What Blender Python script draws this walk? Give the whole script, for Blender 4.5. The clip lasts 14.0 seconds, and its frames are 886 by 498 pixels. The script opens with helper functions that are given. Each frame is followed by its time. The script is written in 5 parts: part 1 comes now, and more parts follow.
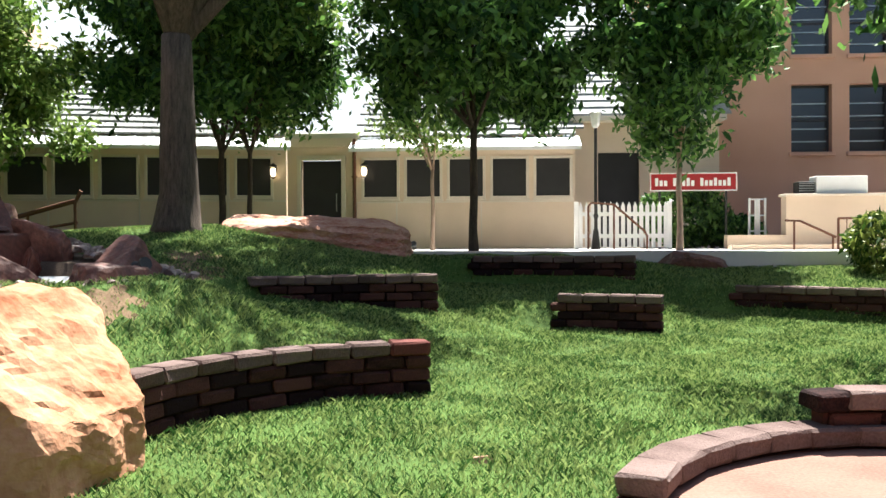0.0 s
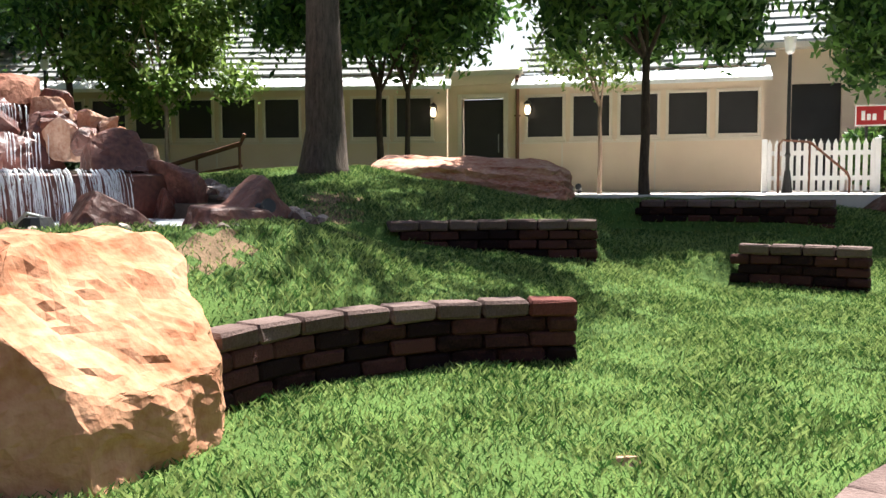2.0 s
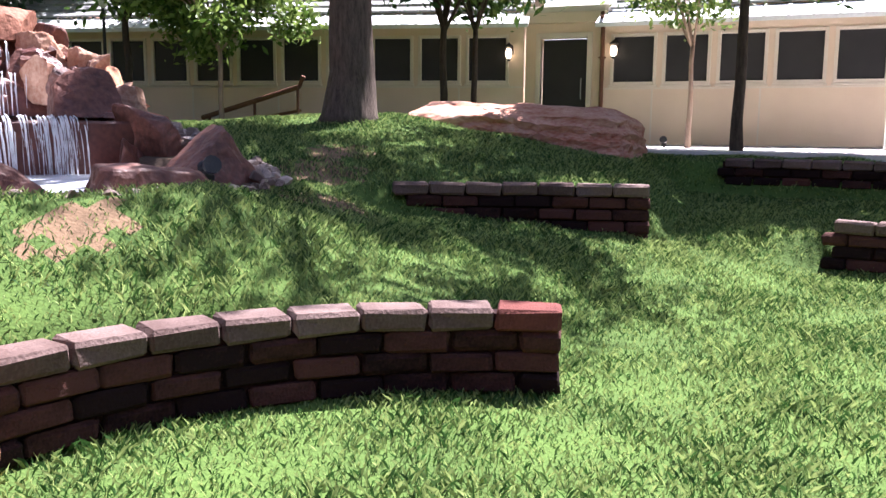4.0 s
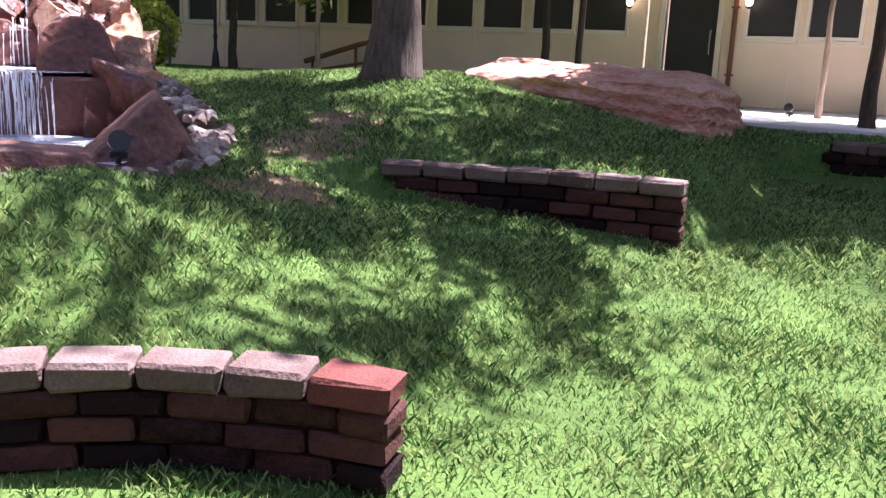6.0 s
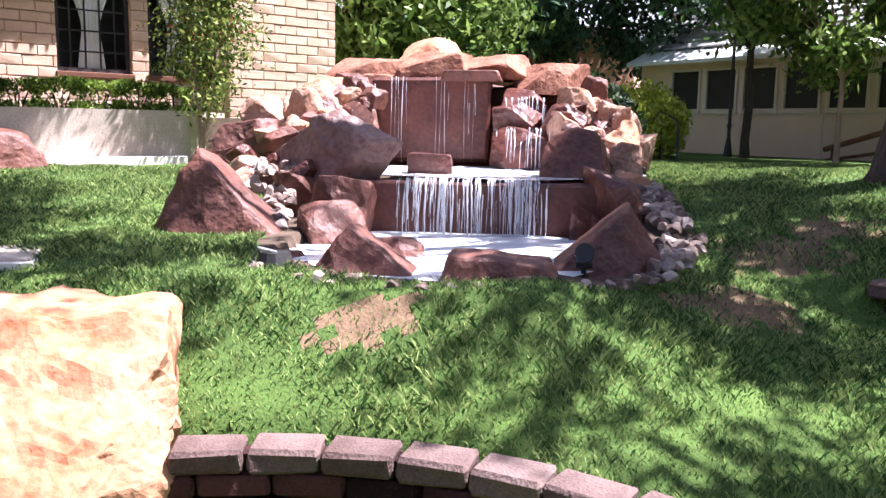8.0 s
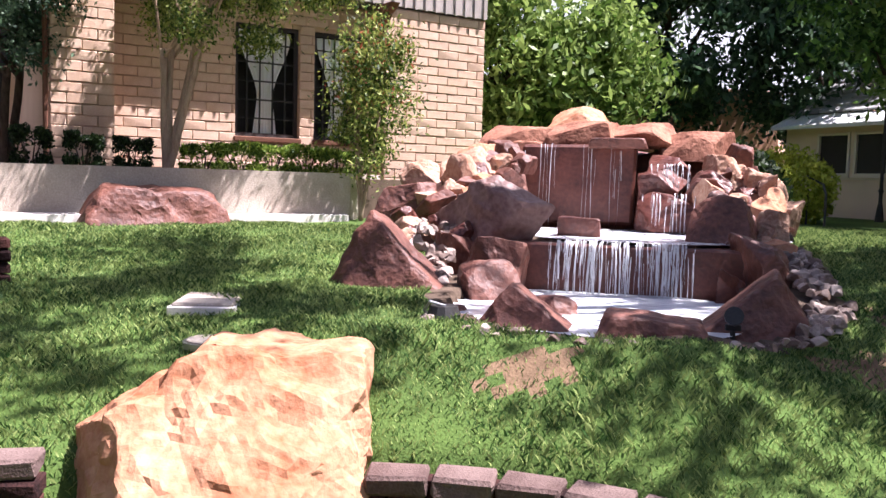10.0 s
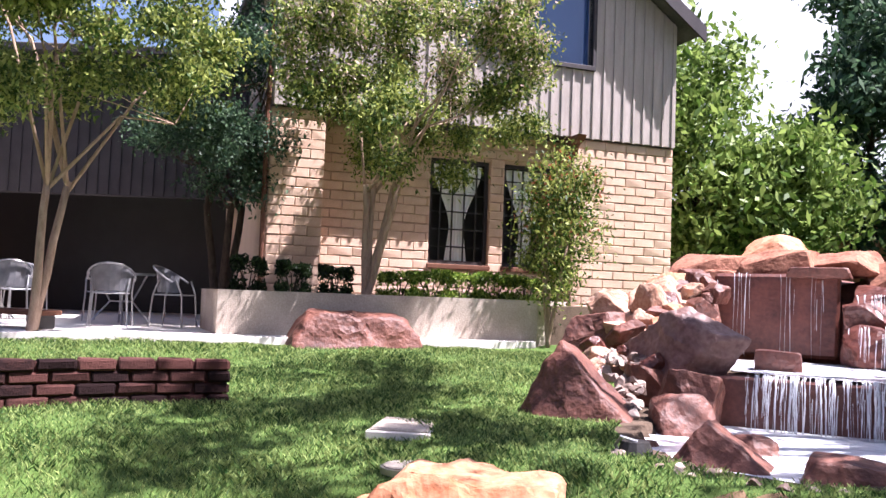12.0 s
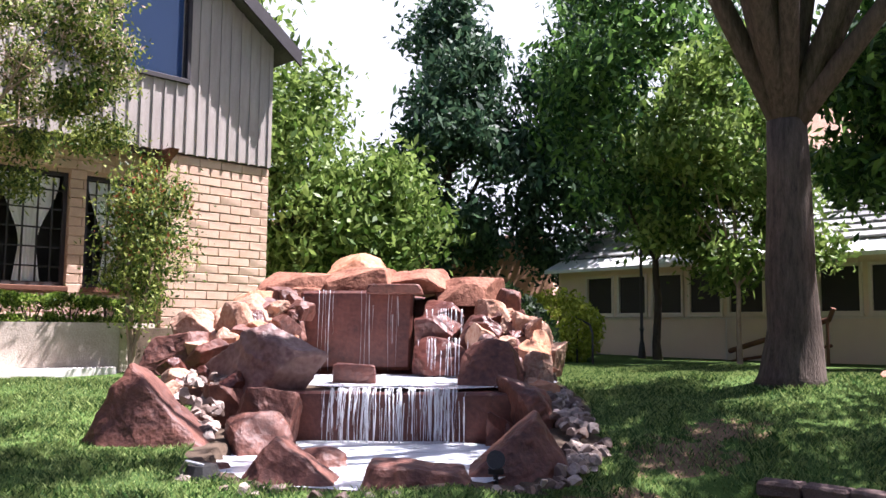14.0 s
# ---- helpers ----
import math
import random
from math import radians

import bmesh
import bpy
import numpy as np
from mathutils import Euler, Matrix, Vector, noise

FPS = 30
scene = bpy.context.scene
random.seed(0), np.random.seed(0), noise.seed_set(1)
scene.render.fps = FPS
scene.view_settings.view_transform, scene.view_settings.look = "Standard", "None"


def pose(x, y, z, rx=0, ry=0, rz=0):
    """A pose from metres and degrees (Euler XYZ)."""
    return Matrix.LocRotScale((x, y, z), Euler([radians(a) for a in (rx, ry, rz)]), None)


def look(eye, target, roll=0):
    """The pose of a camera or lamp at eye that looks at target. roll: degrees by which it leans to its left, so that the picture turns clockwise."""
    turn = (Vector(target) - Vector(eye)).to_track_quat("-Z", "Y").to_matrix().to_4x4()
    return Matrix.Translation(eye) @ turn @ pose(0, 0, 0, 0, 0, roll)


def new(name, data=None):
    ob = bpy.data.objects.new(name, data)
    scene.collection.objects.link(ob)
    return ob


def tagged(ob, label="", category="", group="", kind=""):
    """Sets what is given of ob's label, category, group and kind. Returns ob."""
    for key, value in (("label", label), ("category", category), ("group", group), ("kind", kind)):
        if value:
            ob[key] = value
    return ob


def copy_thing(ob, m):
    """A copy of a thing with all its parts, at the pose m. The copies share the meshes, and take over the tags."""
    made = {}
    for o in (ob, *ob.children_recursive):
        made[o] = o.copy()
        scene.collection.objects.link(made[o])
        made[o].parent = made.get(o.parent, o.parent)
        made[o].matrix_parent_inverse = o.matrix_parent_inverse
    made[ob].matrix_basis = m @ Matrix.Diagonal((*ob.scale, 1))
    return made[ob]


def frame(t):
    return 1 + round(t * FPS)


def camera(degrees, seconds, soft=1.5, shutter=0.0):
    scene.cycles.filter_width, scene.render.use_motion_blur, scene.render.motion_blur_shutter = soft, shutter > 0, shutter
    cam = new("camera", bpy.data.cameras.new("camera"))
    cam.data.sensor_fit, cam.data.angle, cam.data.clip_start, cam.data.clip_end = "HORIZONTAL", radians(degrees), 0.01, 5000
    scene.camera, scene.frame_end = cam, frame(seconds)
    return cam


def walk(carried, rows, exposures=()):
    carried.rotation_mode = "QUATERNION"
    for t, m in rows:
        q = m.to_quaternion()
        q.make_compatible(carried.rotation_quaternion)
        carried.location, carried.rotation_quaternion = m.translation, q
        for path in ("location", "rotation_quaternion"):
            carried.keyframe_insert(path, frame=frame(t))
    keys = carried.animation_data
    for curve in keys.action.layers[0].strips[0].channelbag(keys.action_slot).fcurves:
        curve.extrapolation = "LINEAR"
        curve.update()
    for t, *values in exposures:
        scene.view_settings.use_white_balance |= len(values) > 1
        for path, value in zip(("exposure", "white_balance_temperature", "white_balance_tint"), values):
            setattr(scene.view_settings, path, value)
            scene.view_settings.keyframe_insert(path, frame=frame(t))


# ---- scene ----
cam = camera(55.0, 14.0)
PATH = [
    (0, (0.195, -2.66, 1.161), (0.07, -0.664, 1.139), -0.3),
    (0.5, (0.295, -2.426, 1.131), (-0.21, -0.492, 1.053), -0.8),
    (1, (0.373, -2.189, 1.118), (-0.323, -0.317, 1.008), -0.9),
    (1.5, (0.393, -1.942, 1.106), (-0.278, -0.062, 0.976), -0.7),
    (2, (0.288, -1.666, 1.126), (-0.238, 0.258, 0.976), -0.3),
    (2.2, (0.239, -1.553, 1.144), (-0.276, 0.373, 0.989), 0.0),
    (4.3, (0.815, 0.228, 1.223), (0.034, 2.043, 0.914), 0.4),
    (4.5, (0.925, 0.367, 1.247), (0.164, 2.186, 0.916), 0.5),
    (5, (1.094, 0.864, 1.345), (0.353, 2.686, 0.979), 2.0),
    (5.5, (1.23, 1.239, 1.406), (0.394, 3.014, 1.015), 2.5),
    (6, (1.311, 1.541, 1.457), (0.222, 3.164, 1.033), 2.5),
    (6.5, (1.369, 1.721, 1.501), (-0.019, 3.103, 1.096), 1.5),
    (7, (1.51, 1.862, 1.595), (-0.141, 2.937, 1.25), 0.5),
    (7.5, (1.521, 1.883, 1.667), (-0.258, 2.743, 1.358), 0.8),
    (8, (1.509, 1.813, 1.691), (-0.331, 2.544, 1.407), 1.0),
    (10.3, (1.963, 1.465, 1.755), (0.003, 1.845, 1.639), 1.6),
    (10.5, (1.976, 1.473, 1.747), (0.006, 1.803, 1.663), 1.6),
    (11, (2.024, 1.426, 1.787), (0.036, 1.639, 1.774), 1.7),
    (11.5, (2.074, 1.412, 1.802), (0.077, 1.499, 1.858), 1.8),
    (12, (2.081, 1.399, 1.826), (0.084, 1.411, 1.94), 2.1),
    (12.5, (2.121, 1.428, 1.851), (0.128, 1.468, 2.007), 2.2),
    (13, (2.097, 1.458, 1.85), (0.116, 1.661, 2.037), 2.0),
    (13.5, (2.063, 1.557, 1.826), (0.134, 2.048, 2.023), 1.5),
    (14, (1.988, 1.687, 1.799), (0.2, 2.565, 1.984), 0.5),
]
EXPOSURES = [(0.0, 2.02, 6300, 6), (2.0, 1.92, 6300, 8), (5.0, 2.45, 5800, 29), (7.0, 2.48, 5820, 27), (8.0, 2.25, 5850, 25), (10.5, 1.9, 6100, 27), (13.0, 2.13, 5950, 28), (14.0, 1.9, 6000, 24)]
walk(cam, [(t, look(eye, target, roll)) for t, eye, target, roll in PATH], EXPOSURES)

# ---- world, sun ----
SUN_AZ, SUN_EL = 12.0, 63.0        # degrees from +y towards +x, degrees up
world = bpy.data.worlds.new("sky")
scene.world = world
world.use_nodes = True
wn = world.node_tree.nodes
wn.clear()
sky = wn.new("ShaderNodeTexSky")
sky.sky_type = "NISHITA"
sky.sun_disc = False
sky.sun_elevation, sky.sun_rotation = radians(SUN_EL), radians(SUN_AZ)
sky.air_density, sky.dust_density, sky.ozone_density = 1.0, 2.0, 1.0
wbg = wn.new("ShaderNodeBackground")
wbg.inputs["Strength"].default_value = 0.05
wout = wn.new("ShaderNodeOutputWorld")
world.node_tree.links.new(sky.outputs[0], wbg.inputs[0])
world.node_tree.links.new(wbg.outputs[0], wout.inputs[0])
sun_data = bpy.data.lights.new("sun", "SUN")
sun_data.energy, sun_data.angle, sun_data.color = 5.0, radians(0.53), (1.0, 0.965, 0.91)
sun = new("sun", sun_data)
sun_to = Vector((math.sin(radians(SUN_AZ)) * math.cos(radians(SUN_EL)), math.cos(radians(SUN_AZ)) * math.cos(radians(SUN_EL)), math.sin(radians(SUN_EL))))
sun.matrix_world = look(sun_to * 60, (0, 0, 0))


# ---- materials ----
def material(name, low, high, rough=0.8, scale=4.0, fine=40.0, bump=0.3, metal=0.0, island=0.0, objrand=0.0, stretch=(1, 1, 1), spec=None):
    """Two colours mixed by coarse and fine noise, with a fine relief; colour shifts per piece if asked."""
    m = bpy.data.materials.new(name)
    m.use_nodes = True
    nt = m.node_tree
    n, l = nt.nodes, nt.links
    b = n["Principled BSDF"]
    b.inputs["Roughness"].default_value, b.inputs["Metallic"].default_value = rough, metal
    b.inputs["Specular IOR Level"].default_value = (0.12 if rough > 0.75 else 0.45) if spec is None else spec   # matte, dusty surfaces hardly shine
    tc = n.new("ShaderNodeTexCoord")
    mp = n.new("ShaderNodeMapping")
    mp.inputs["Scale"].default_value = stretch
    l.new(tc.outputs["Object"], mp.inputs[0])
    a = n.new("ShaderNodeTexNoise")
    a.inputs["Scale"].default_value, a.inputs["Detail"].default_value = scale, 6
    c = n.new("ShaderNodeTexNoise")
    c.inputs["Scale"].default_value, c.inputs["Detail"].default_value = fine, 4
    l.new(mp.outputs[0], a.inputs[0])
    l.new(mp.outputs[0], c.inputs[0])
    mid = n.new("ShaderNodeMix")
    mid.inputs["Factor"].default_value = 0.4
    l.new(a.outputs[0], mid.inputs["A"])
    l.new(c.outputs[0], mid.inputs["B"])
    val = mid.outputs["Result"]
    if island or objrand:
        info = n.new("ShaderNodeNewGeometry") if island else n.new("ShaderNodeObjectInfo")
        add = n.new("ShaderNodeMath")
        add.operation = "MULTIPLY_ADD"
        l.new(info.outputs["Random Per Island" if island else "Random"], add.inputs[0])
        add.inputs[1].default_value = island or objrand
        sub = n.new("ShaderNodeMath")
        sub.operation = "SUBTRACT"
        sub.inputs[1].default_value = (island or objrand) / 2
        l.new(val, sub.inputs[0])
        l.new(sub.outputs[0], add.inputs[2])
        val = add.outputs[0]
    ramp = n.new("ShaderNodeValToRGB")
    ramp.color_ramp.elements[0].position, ramp.color_ramp.elements[1].position = 0.32, 0.68
    ramp.color_ramp.elements[0].color, ramp.color_ramp.elements[1].color = (*low, 1), (*high, 1)
    l.new(val, ramp.inputs[0])
    l.new(ramp.outputs[0], b.inputs["Base Color"])
    if bump:
        bp = n.new("ShaderNodeBump")
        bp.inputs["Strength"].default_value, bp.inputs["Distance"].default_value = bump, 0.03
        l.new(mid.outputs["Result"], bp.inputs["Height"])
        l.new(bp.outputs[0], b.inputs["Normal"])
    return m


def leaf_material(name, low, high, scale=0.8):
    """Leaves: colour varied leaf by leaf, part of the light passing through."""
    m = material(name, low, high, 0.5, scale, 9.0, 0.0, island=0.9, spec=0.22)
    nt = m.node_tree
    n, l = nt.nodes, nt.links
    b, out = n["Principled BSDF"], n["Material Output"]
    tr = n.new("ShaderNodeBsdfTranslucent")
    mix = n.new("ShaderNodeMixShader")
    mix.inputs[0].default_value = 0.38
    col = b.inputs["Base Color"].links[0].from_socket
    l.new(col, tr.inputs[0])
    l.new(b.outputs[0], mix.inputs[1])
    l.new(tr.outputs[0], mix.inputs[2])
    l.new(mix.outputs[0], out.inputs[0])
    return m


M_SOIL = material("lawn_soil", (0.036, 0.064, 0.016), (0.09, 0.15, 0.033), 0.95, 1.2, 60, 0.8)
M_GRASS = leaf_material("grass_blade", (0.034, 0.086, 0.020), (0.30, 0.375, 0.125), 0.7)
M_DIRT = material("bare_dirt", (0.10, 0.064, 0.036), (0.22, 0.145, 0.088), 0.95, 3, 60, 0.6)
# one kind of block: colour darkened for shaded faces, paler for sunlit caps
M_BLOCKSHADE = material("shaded_red_block", (0.016, 0.008, 0.008), (0.082, 0.034, 0.028), 0.92, 7, 70, 0.8, objrand=0.55)
M_CAPSUN = material("cap_block", (0.085, 0.054, 0.047), (0.185, 0.13, 0.115), 0.92, 7, 70, 0.8, objrand=0.28)
M_REDBLOCK = material("brick_red_block", (0.085, 0.028, 0.023), (0.16, 0.055, 0.045), 0.9, 7, 70, 0.6)
M_ROCKRED = material("red_rock", (0.045, 0.014, 0.010), (0.21, 0.080, 0.052), 0.6, 2.6, 22, 1.0)
M_ROCKGREY = material("grey_red_rock", (0.095, 0.040, 0.032), (0.31, 0.20, 0.172), 0.55, 1.8, 20, 0.9)
M_ROCKWET = material("wet_red_rock", (0.045, 0.013, 0.009), (0.16, 0.050, 0.033), 0.45, 3.0, 22, 0.8)
M_LEDGE = material("ledge_sandstone", (0.10, 0.034, 0.022), (0.42, 0.20, 0.13), 0.8, 3.5, 26, 0.9)
M_ROCKPALE = material("pale_sandstone", (0.28, 0.13, 0.08), (0.55, 0.38, 0.28), 0.85, 3.5, 30, 0.9)
M_ROCKORANGE = material("orange_sandstone", (0.36, 0.13, 0.06), (0.56, 0.32, 0.21), 0.85, 2.5, 24, 0.9)
M_SLAB = material("banded_sandstone", (0.30, 0.085, 0.045), (0.62, 0.40, 0.30), 0.85, 2.2, 18, 1.0, stretch=(1, 1, 2.5))
M_BOULDER = material("buff_sandstone", (0.30, 0.105, 0.048), (0.55, 0.31, 0.19), 0.9, 1.7, 18, 1.0)
M_COBBLE = material("cobble", (0.12, 0.076, 0.058), (0.38, 0.30, 0.25), 0.7, 5, 40, 0.4, objrand=0.6)
M_STUCCO = material("tan_stucco", (0.61, 0.475, 0.35), (0.71, 0.57, 0.43), 0.92, 1.2, 90, 0.35)
M_TRIM = material("cream_trim", (0.58, 0.50, 0.40), (0.68, 0.60, 0.50), 0.7, 2, 50, 0.1)
# dark sun screens and doors; also painted shade of the rooms and the porch
M_SCREENSHADE = material("sun_screen_and_room_shade", (0.010, 0.009, 0.010), (0.022, 0.020, 0.021), 0.6, 2, 200, 0.1)
M_WHITE = material("white_paint", (0.74, 0.73, 0.70), (0.84, 0.83, 0.80), 0.6, 2, 40, 0.1)
M_AWNING = material("white_metal_awning", (0.60, 0.60, 0.60), (0.78, 0.78, 0.77), 0.5, 1, 20, 0.1)
M_TILE = material("pale_roof_tile", (0.20, 0.20, 0.195), (0.38, 0.38, 0.37), 0.8, 2, 30, 0.4, island=0.4)
M_ROOFDARK = material("dark_shingle", (0.05, 0.048, 0.05), (0.13, 0.125, 0.12), 0.9, 3, 30, 0.5)
M_PINK = material("pink_stucco", (0.50, 0.27, 0.18), (0.58, 0.33, 0.23), 0.95, 0.8, 80, 0.35)
M_PAVE = material("pale_concrete", (0.58, 0.53, 0.49), (0.74, 0.69, 0.64), 0.9, 1.0, 60, 0.25)
M_PLANTER = material("planter_concrete", (0.27, 0.225, 0.18), (0.52, 0.45, 0.375), 0.9, 1.6, 50, 0.4)
M_BRICK = material("slump_block", (0.52, 0.35, 0.245), (0.64, 0.46, 0.345), 0.92, 5, 50, 0.5, objrand=0.16)
M_MORTAR = material("mortar", (0.44, 0.295, 0.205), (0.55, 0.39, 0.285), 0.95, 6, 80, 0.4)
M_SIDING = material("grey_siding", (0.33, 0.29, 0.26), (0.44, 0.39, 0.355), 0.8, 3, 40, 0.3, stretch=(4, 4, 0.6))
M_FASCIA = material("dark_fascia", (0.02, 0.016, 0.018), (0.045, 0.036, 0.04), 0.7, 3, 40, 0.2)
M_DARK = material("dark_iron", (0.012, 0.011, 0.011), (0.03, 0.027, 0.025), 0.5, 8, 60, 0.2)
M_STEEL = material("grey_steel", (0.30, 0.30, 0.30), (0.45, 0.45, 0.45), 0.4, 8, 80, 0.1, metal=0.8)
M_BARK = material("grey_bark", (0.048, 0.036, 0.030), (0.15, 0.115, 0.092), 0.95, 5, 24, 1.0, stretch=(6, 6, 0.9))
M_BARKDARK = material("dark_bark", (0.035, 0.026, 0.02), (0.10, 0.075, 0.055), 0.95, 6, 30, 0.9, stretch=(5, 5, 1))
M_BARKPALE = material("pale_bark", (0.24, 0.16, 0.11), (0.44, 0.32, 0.24), 0.85, 5, 30, 0.5, stretch=(5, 5, 1))
M_LEAF = leaf_material("green_leaf", (0.022, 0.062, 0.014), (0.135, 0.25, 0.055))
M_LEAFBRIGHT = leaf_material("bright_leaf", (0.07, 0.13, 0.022), (0.25, 0.34, 0.085))
M_LEAFBLUE = leaf_material("grey_green_leaf", (0.022, 0.052, 0.028), (0.085, 0.145, 0.075))
M_LEAFMYRTLE = leaf_material("myrtle_leaf", (0.036, 0.075, 0.012), (0.28, 0.32, 0.075))
M_HEDGE = leaf_material("hedge_leaf", (0.055, 0.115, 0.012), (0.24, 0.33, 0.05))
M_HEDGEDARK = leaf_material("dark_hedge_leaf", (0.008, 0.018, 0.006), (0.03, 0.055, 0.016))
M_GOLD = leaf_material("golden_shrub_leaf", (0.24, 0.29, 0.03), (0.50, 0.53, 0.08))
M_BLOSSOM = leaf_material("pale_blossom", (0.50, 0.36, 0.31), (0.74, 0.60, 0.54))
M_REDLEAF = leaf_material("red_leaf", (0.28, 0.06, 0.03), (0.42, 0.16, 0.09))
M_SIGNRED = material("sign_red", (0.30, 0.012, 0.015), (0.38, 0.02, 0.022), 0.5, 3, 40, 0.05)
M_BROWN = material("brown_wood", (0.10, 0.045, 0.03), (0.17, 0.08, 0.05), 0.8, 5, 40, 0.3)
M_CURTAIN = material("white_curtain", (0.78, 0.77, 0.75), (0.88, 0.87, 0.85), 0.9, 4, 30, 0.2)
M_FLOORRED = material("red_paving", (0.17, 0.085, 0.065), (0.30, 0.17, 0.13), 0.9, 2, 60, 0.4)
M_SOILBED = material("bed_soil", (0.05, 0.035, 0.025), (0.12, 0.085, 0.06), 0.95, 5, 60, 0.6)


def glass_material(name, tint, rough=0.03):
    m = material(name, tint, tint, rough, 1, 5, 0.0)
    m.node_tree.nodes["Principled BSDF"].inputs["Specular IOR Level"].default_value = 1.0
    return m


# the sky's blue reflection is put into the base colour of this glass
M_GLASSSKY = glass_material("glass_painted_sky_reflection", (0.045, 0.09, 0.22), 0.1)
M_GLASSDARK = glass_material("dark_glass", (0.006, 0.006, 0.008), 0.25)


def water_material(name, foam_low, foam_high, scale):
    """Water: a clear dark body with pale foam where it is churned."""
    m = bpy.data.materials.new(name)
    m.use_nodes = True
    n, l = m.node_tree.nodes, m.node_tree.links
    b = n["Principled BSDF"]
    b.inputs["Roughness"].default_value = 0.12
    tc = n.new("ShaderNodeTexCoord")
    a = n.new("ShaderNodeTexNoise")
    a.inputs["Scale"].default_value, a.inputs["Detail"].default_value = scale, 8
    a.inputs["Distortion"].default_value = 1.5
    l.new(tc.outputs["Object"], a.inputs[0])
    ramp = n.new("ShaderNodeValToRGB")
    ramp.color_ramp.elements[0].position, ramp.color_ramp.elements[1].position = 0.36, 0.5
    ramp.color_ramp.elements[0].color, ramp.color_ramp.elements[1].color = (*foam_low, 1), (*foam_high, 1)
    l.new(a.outputs[0], ramp.inputs[0])
    l.new(ramp.outputs[0], b.inputs["Base Color"])
    bp = n.new("ShaderNodeBump")
    bp.inputs["Strength"].default_value, bp.inputs["Distance"].default_value = 0.5, 0.02
    l.new(a.outputs[0], bp.inputs["Height"])
    l.new(bp.outputs[0], b.inputs["Normal"])
    return m


M_WATER = water_material("foaming_water", (0.62, 0.66, 0.70), (0.90, 0.91, 0.92), 3.0)
M_WATERTOP = water_material("upper_water", (0.34, 0.36, 0.40), (0.88, 0.89, 0.91), 5.0)
M_FALL = material("falling_water", (0.72, 0.74, 0.76), (0.90, 0.91, 0.92), 0.3, 20, 60, 0.2)


fn, fl = M_FALL.node_tree.nodes, M_FALL.node_tree.links      # thin water lets part of the light through
f_clear, f_mix = fn.new("ShaderNodeBsdfTransparent"), fn.new("ShaderNodeMixShader")
f_mix.inputs[0].default_value = 0.68
fl.new(f_clear.outputs[0], f_mix.inputs[1])
fl.new(fn["Principled BSDF"].outputs[0], f_mix.inputs[2])
fl.new(f_mix.outputs[0], fn["Material Output"].inputs[0])


# ---- mesh helpers ----
def mesh_of(name, verts, faces, mats, smooth=False):
    me = bpy.data.meshes.new(name)
    me.from_pydata(verts, [], faces)
    for m in (mats if isinstance(mats, (list, tuple)) else [mats]):
        me.materials.append(m)
    if smooth:
        me.polygons.foreach_set("use_smooth", [True] * len(me.polygons))
    me.update()
    return me


def mesh_bm(name, bm, mat, smooth=False):
    me = bpy.data.meshes.new(name)
    bm.to_mesh(me)
    bm.free()
    me.materials.append(mat)
    if smooth:
        me.polygons.foreach_set("use_smooth", [True] * len(me.polygons))
    return me


def part(name, data, mat, parent, label="", m=None, smooth=False):
    """One mesh under a thing or a part. data: a bmesh or a mesh."""
    me = mesh_bm(name, data, mat, smooth) if isinstance(data, bmesh.types.BMesh) else data
    ob = new(name, me)
    if parent:
        ob.parent = parent
    if m is not None:
        ob.matrix_basis = m
    if label:
        ob["label"] = label
    return ob


def thing(name, m=None, label="", category="", group="", kind=""):
    ob = new(name)
    ob.empty_display_size = 0.1
    if m is not None:
        ob.matrix_basis = m
    return tagged(ob, label, category, group, kind)


def box(bm, x0, y0, z0, x1, y1, z1, bevel=0.0):
    """Adds a box, its edges bevelled if asked."""
    r = bmesh.ops.create_cube(bm, size=1)
    for v in r["verts"]:
        v.co = Vector((x0 if v.co.x < 0 else x1, y0 if v.co.y < 0 else y1, z0 if v.co.z < 0 else z1))
    if bevel:
        es = {e for v in r["verts"] for e in v.link_edges}
        bmesh.ops.bevel(bm, geom=list(es), offset=bevel, segments=1, affect="EDGES")
    return bm


def boxed(x0, y0, z0, x1, y1, z1, bevel=0.0):
    return box(bmesh.new(), x0, y0, z0, x1, y1, z1, bevel)


def prism(pts, z0, z1):
    """An upright prism over a polygon in plan."""
    n = len(pts)
    verts = [(x, y, z0) for x, y in pts] + [(x, y, z1) for x, y in pts]
    faces = [tuple(range(n))[::-1], tuple(range(n, 2 * n))] + [(i, (i + 1) % n, n + (i + 1) % n, n + i) for i in range(n)]
    return verts, faces


def tube(bm, pts, radii, sides=8):
    """A tapered tube along points."""
    rings = []
    for i, p in enumerate(pts):
        p = Vector(p)
        a = Vector(pts[max(i - 1, 0)])
        b = Vector(pts[min(i + 1, len(pts) - 1)])
        d = (b - a).normalized()
        s = d.orthogonal().normalized() if abs(d.z) < 0.2 else d.cross(Vector((0.93, 0.37, 0))).normalized()
        t = d.cross(s)
        rings.append([bm.verts.new(p + (s * math.cos(q) + t * math.sin(q)) * radii[i]) for q in [2 * math.pi * k / sides for k in range(sides)]])
    for r0, r1 in zip(rings, rings[1:]):
        for k in range(sides):
            bm.faces.new((r0[k], r0[(k + 1) % sides], r1[(k + 1) % sides], r1[k]))
    for r in (rings[0][::-1], rings[-1]):
        bm.faces.new(r)
    return bm


# ---- ground ----
def step(a, b, v):
    v = np.clip((v - a) / (b - a), 0, 1)
    return v * v * (3 - 2 * v)


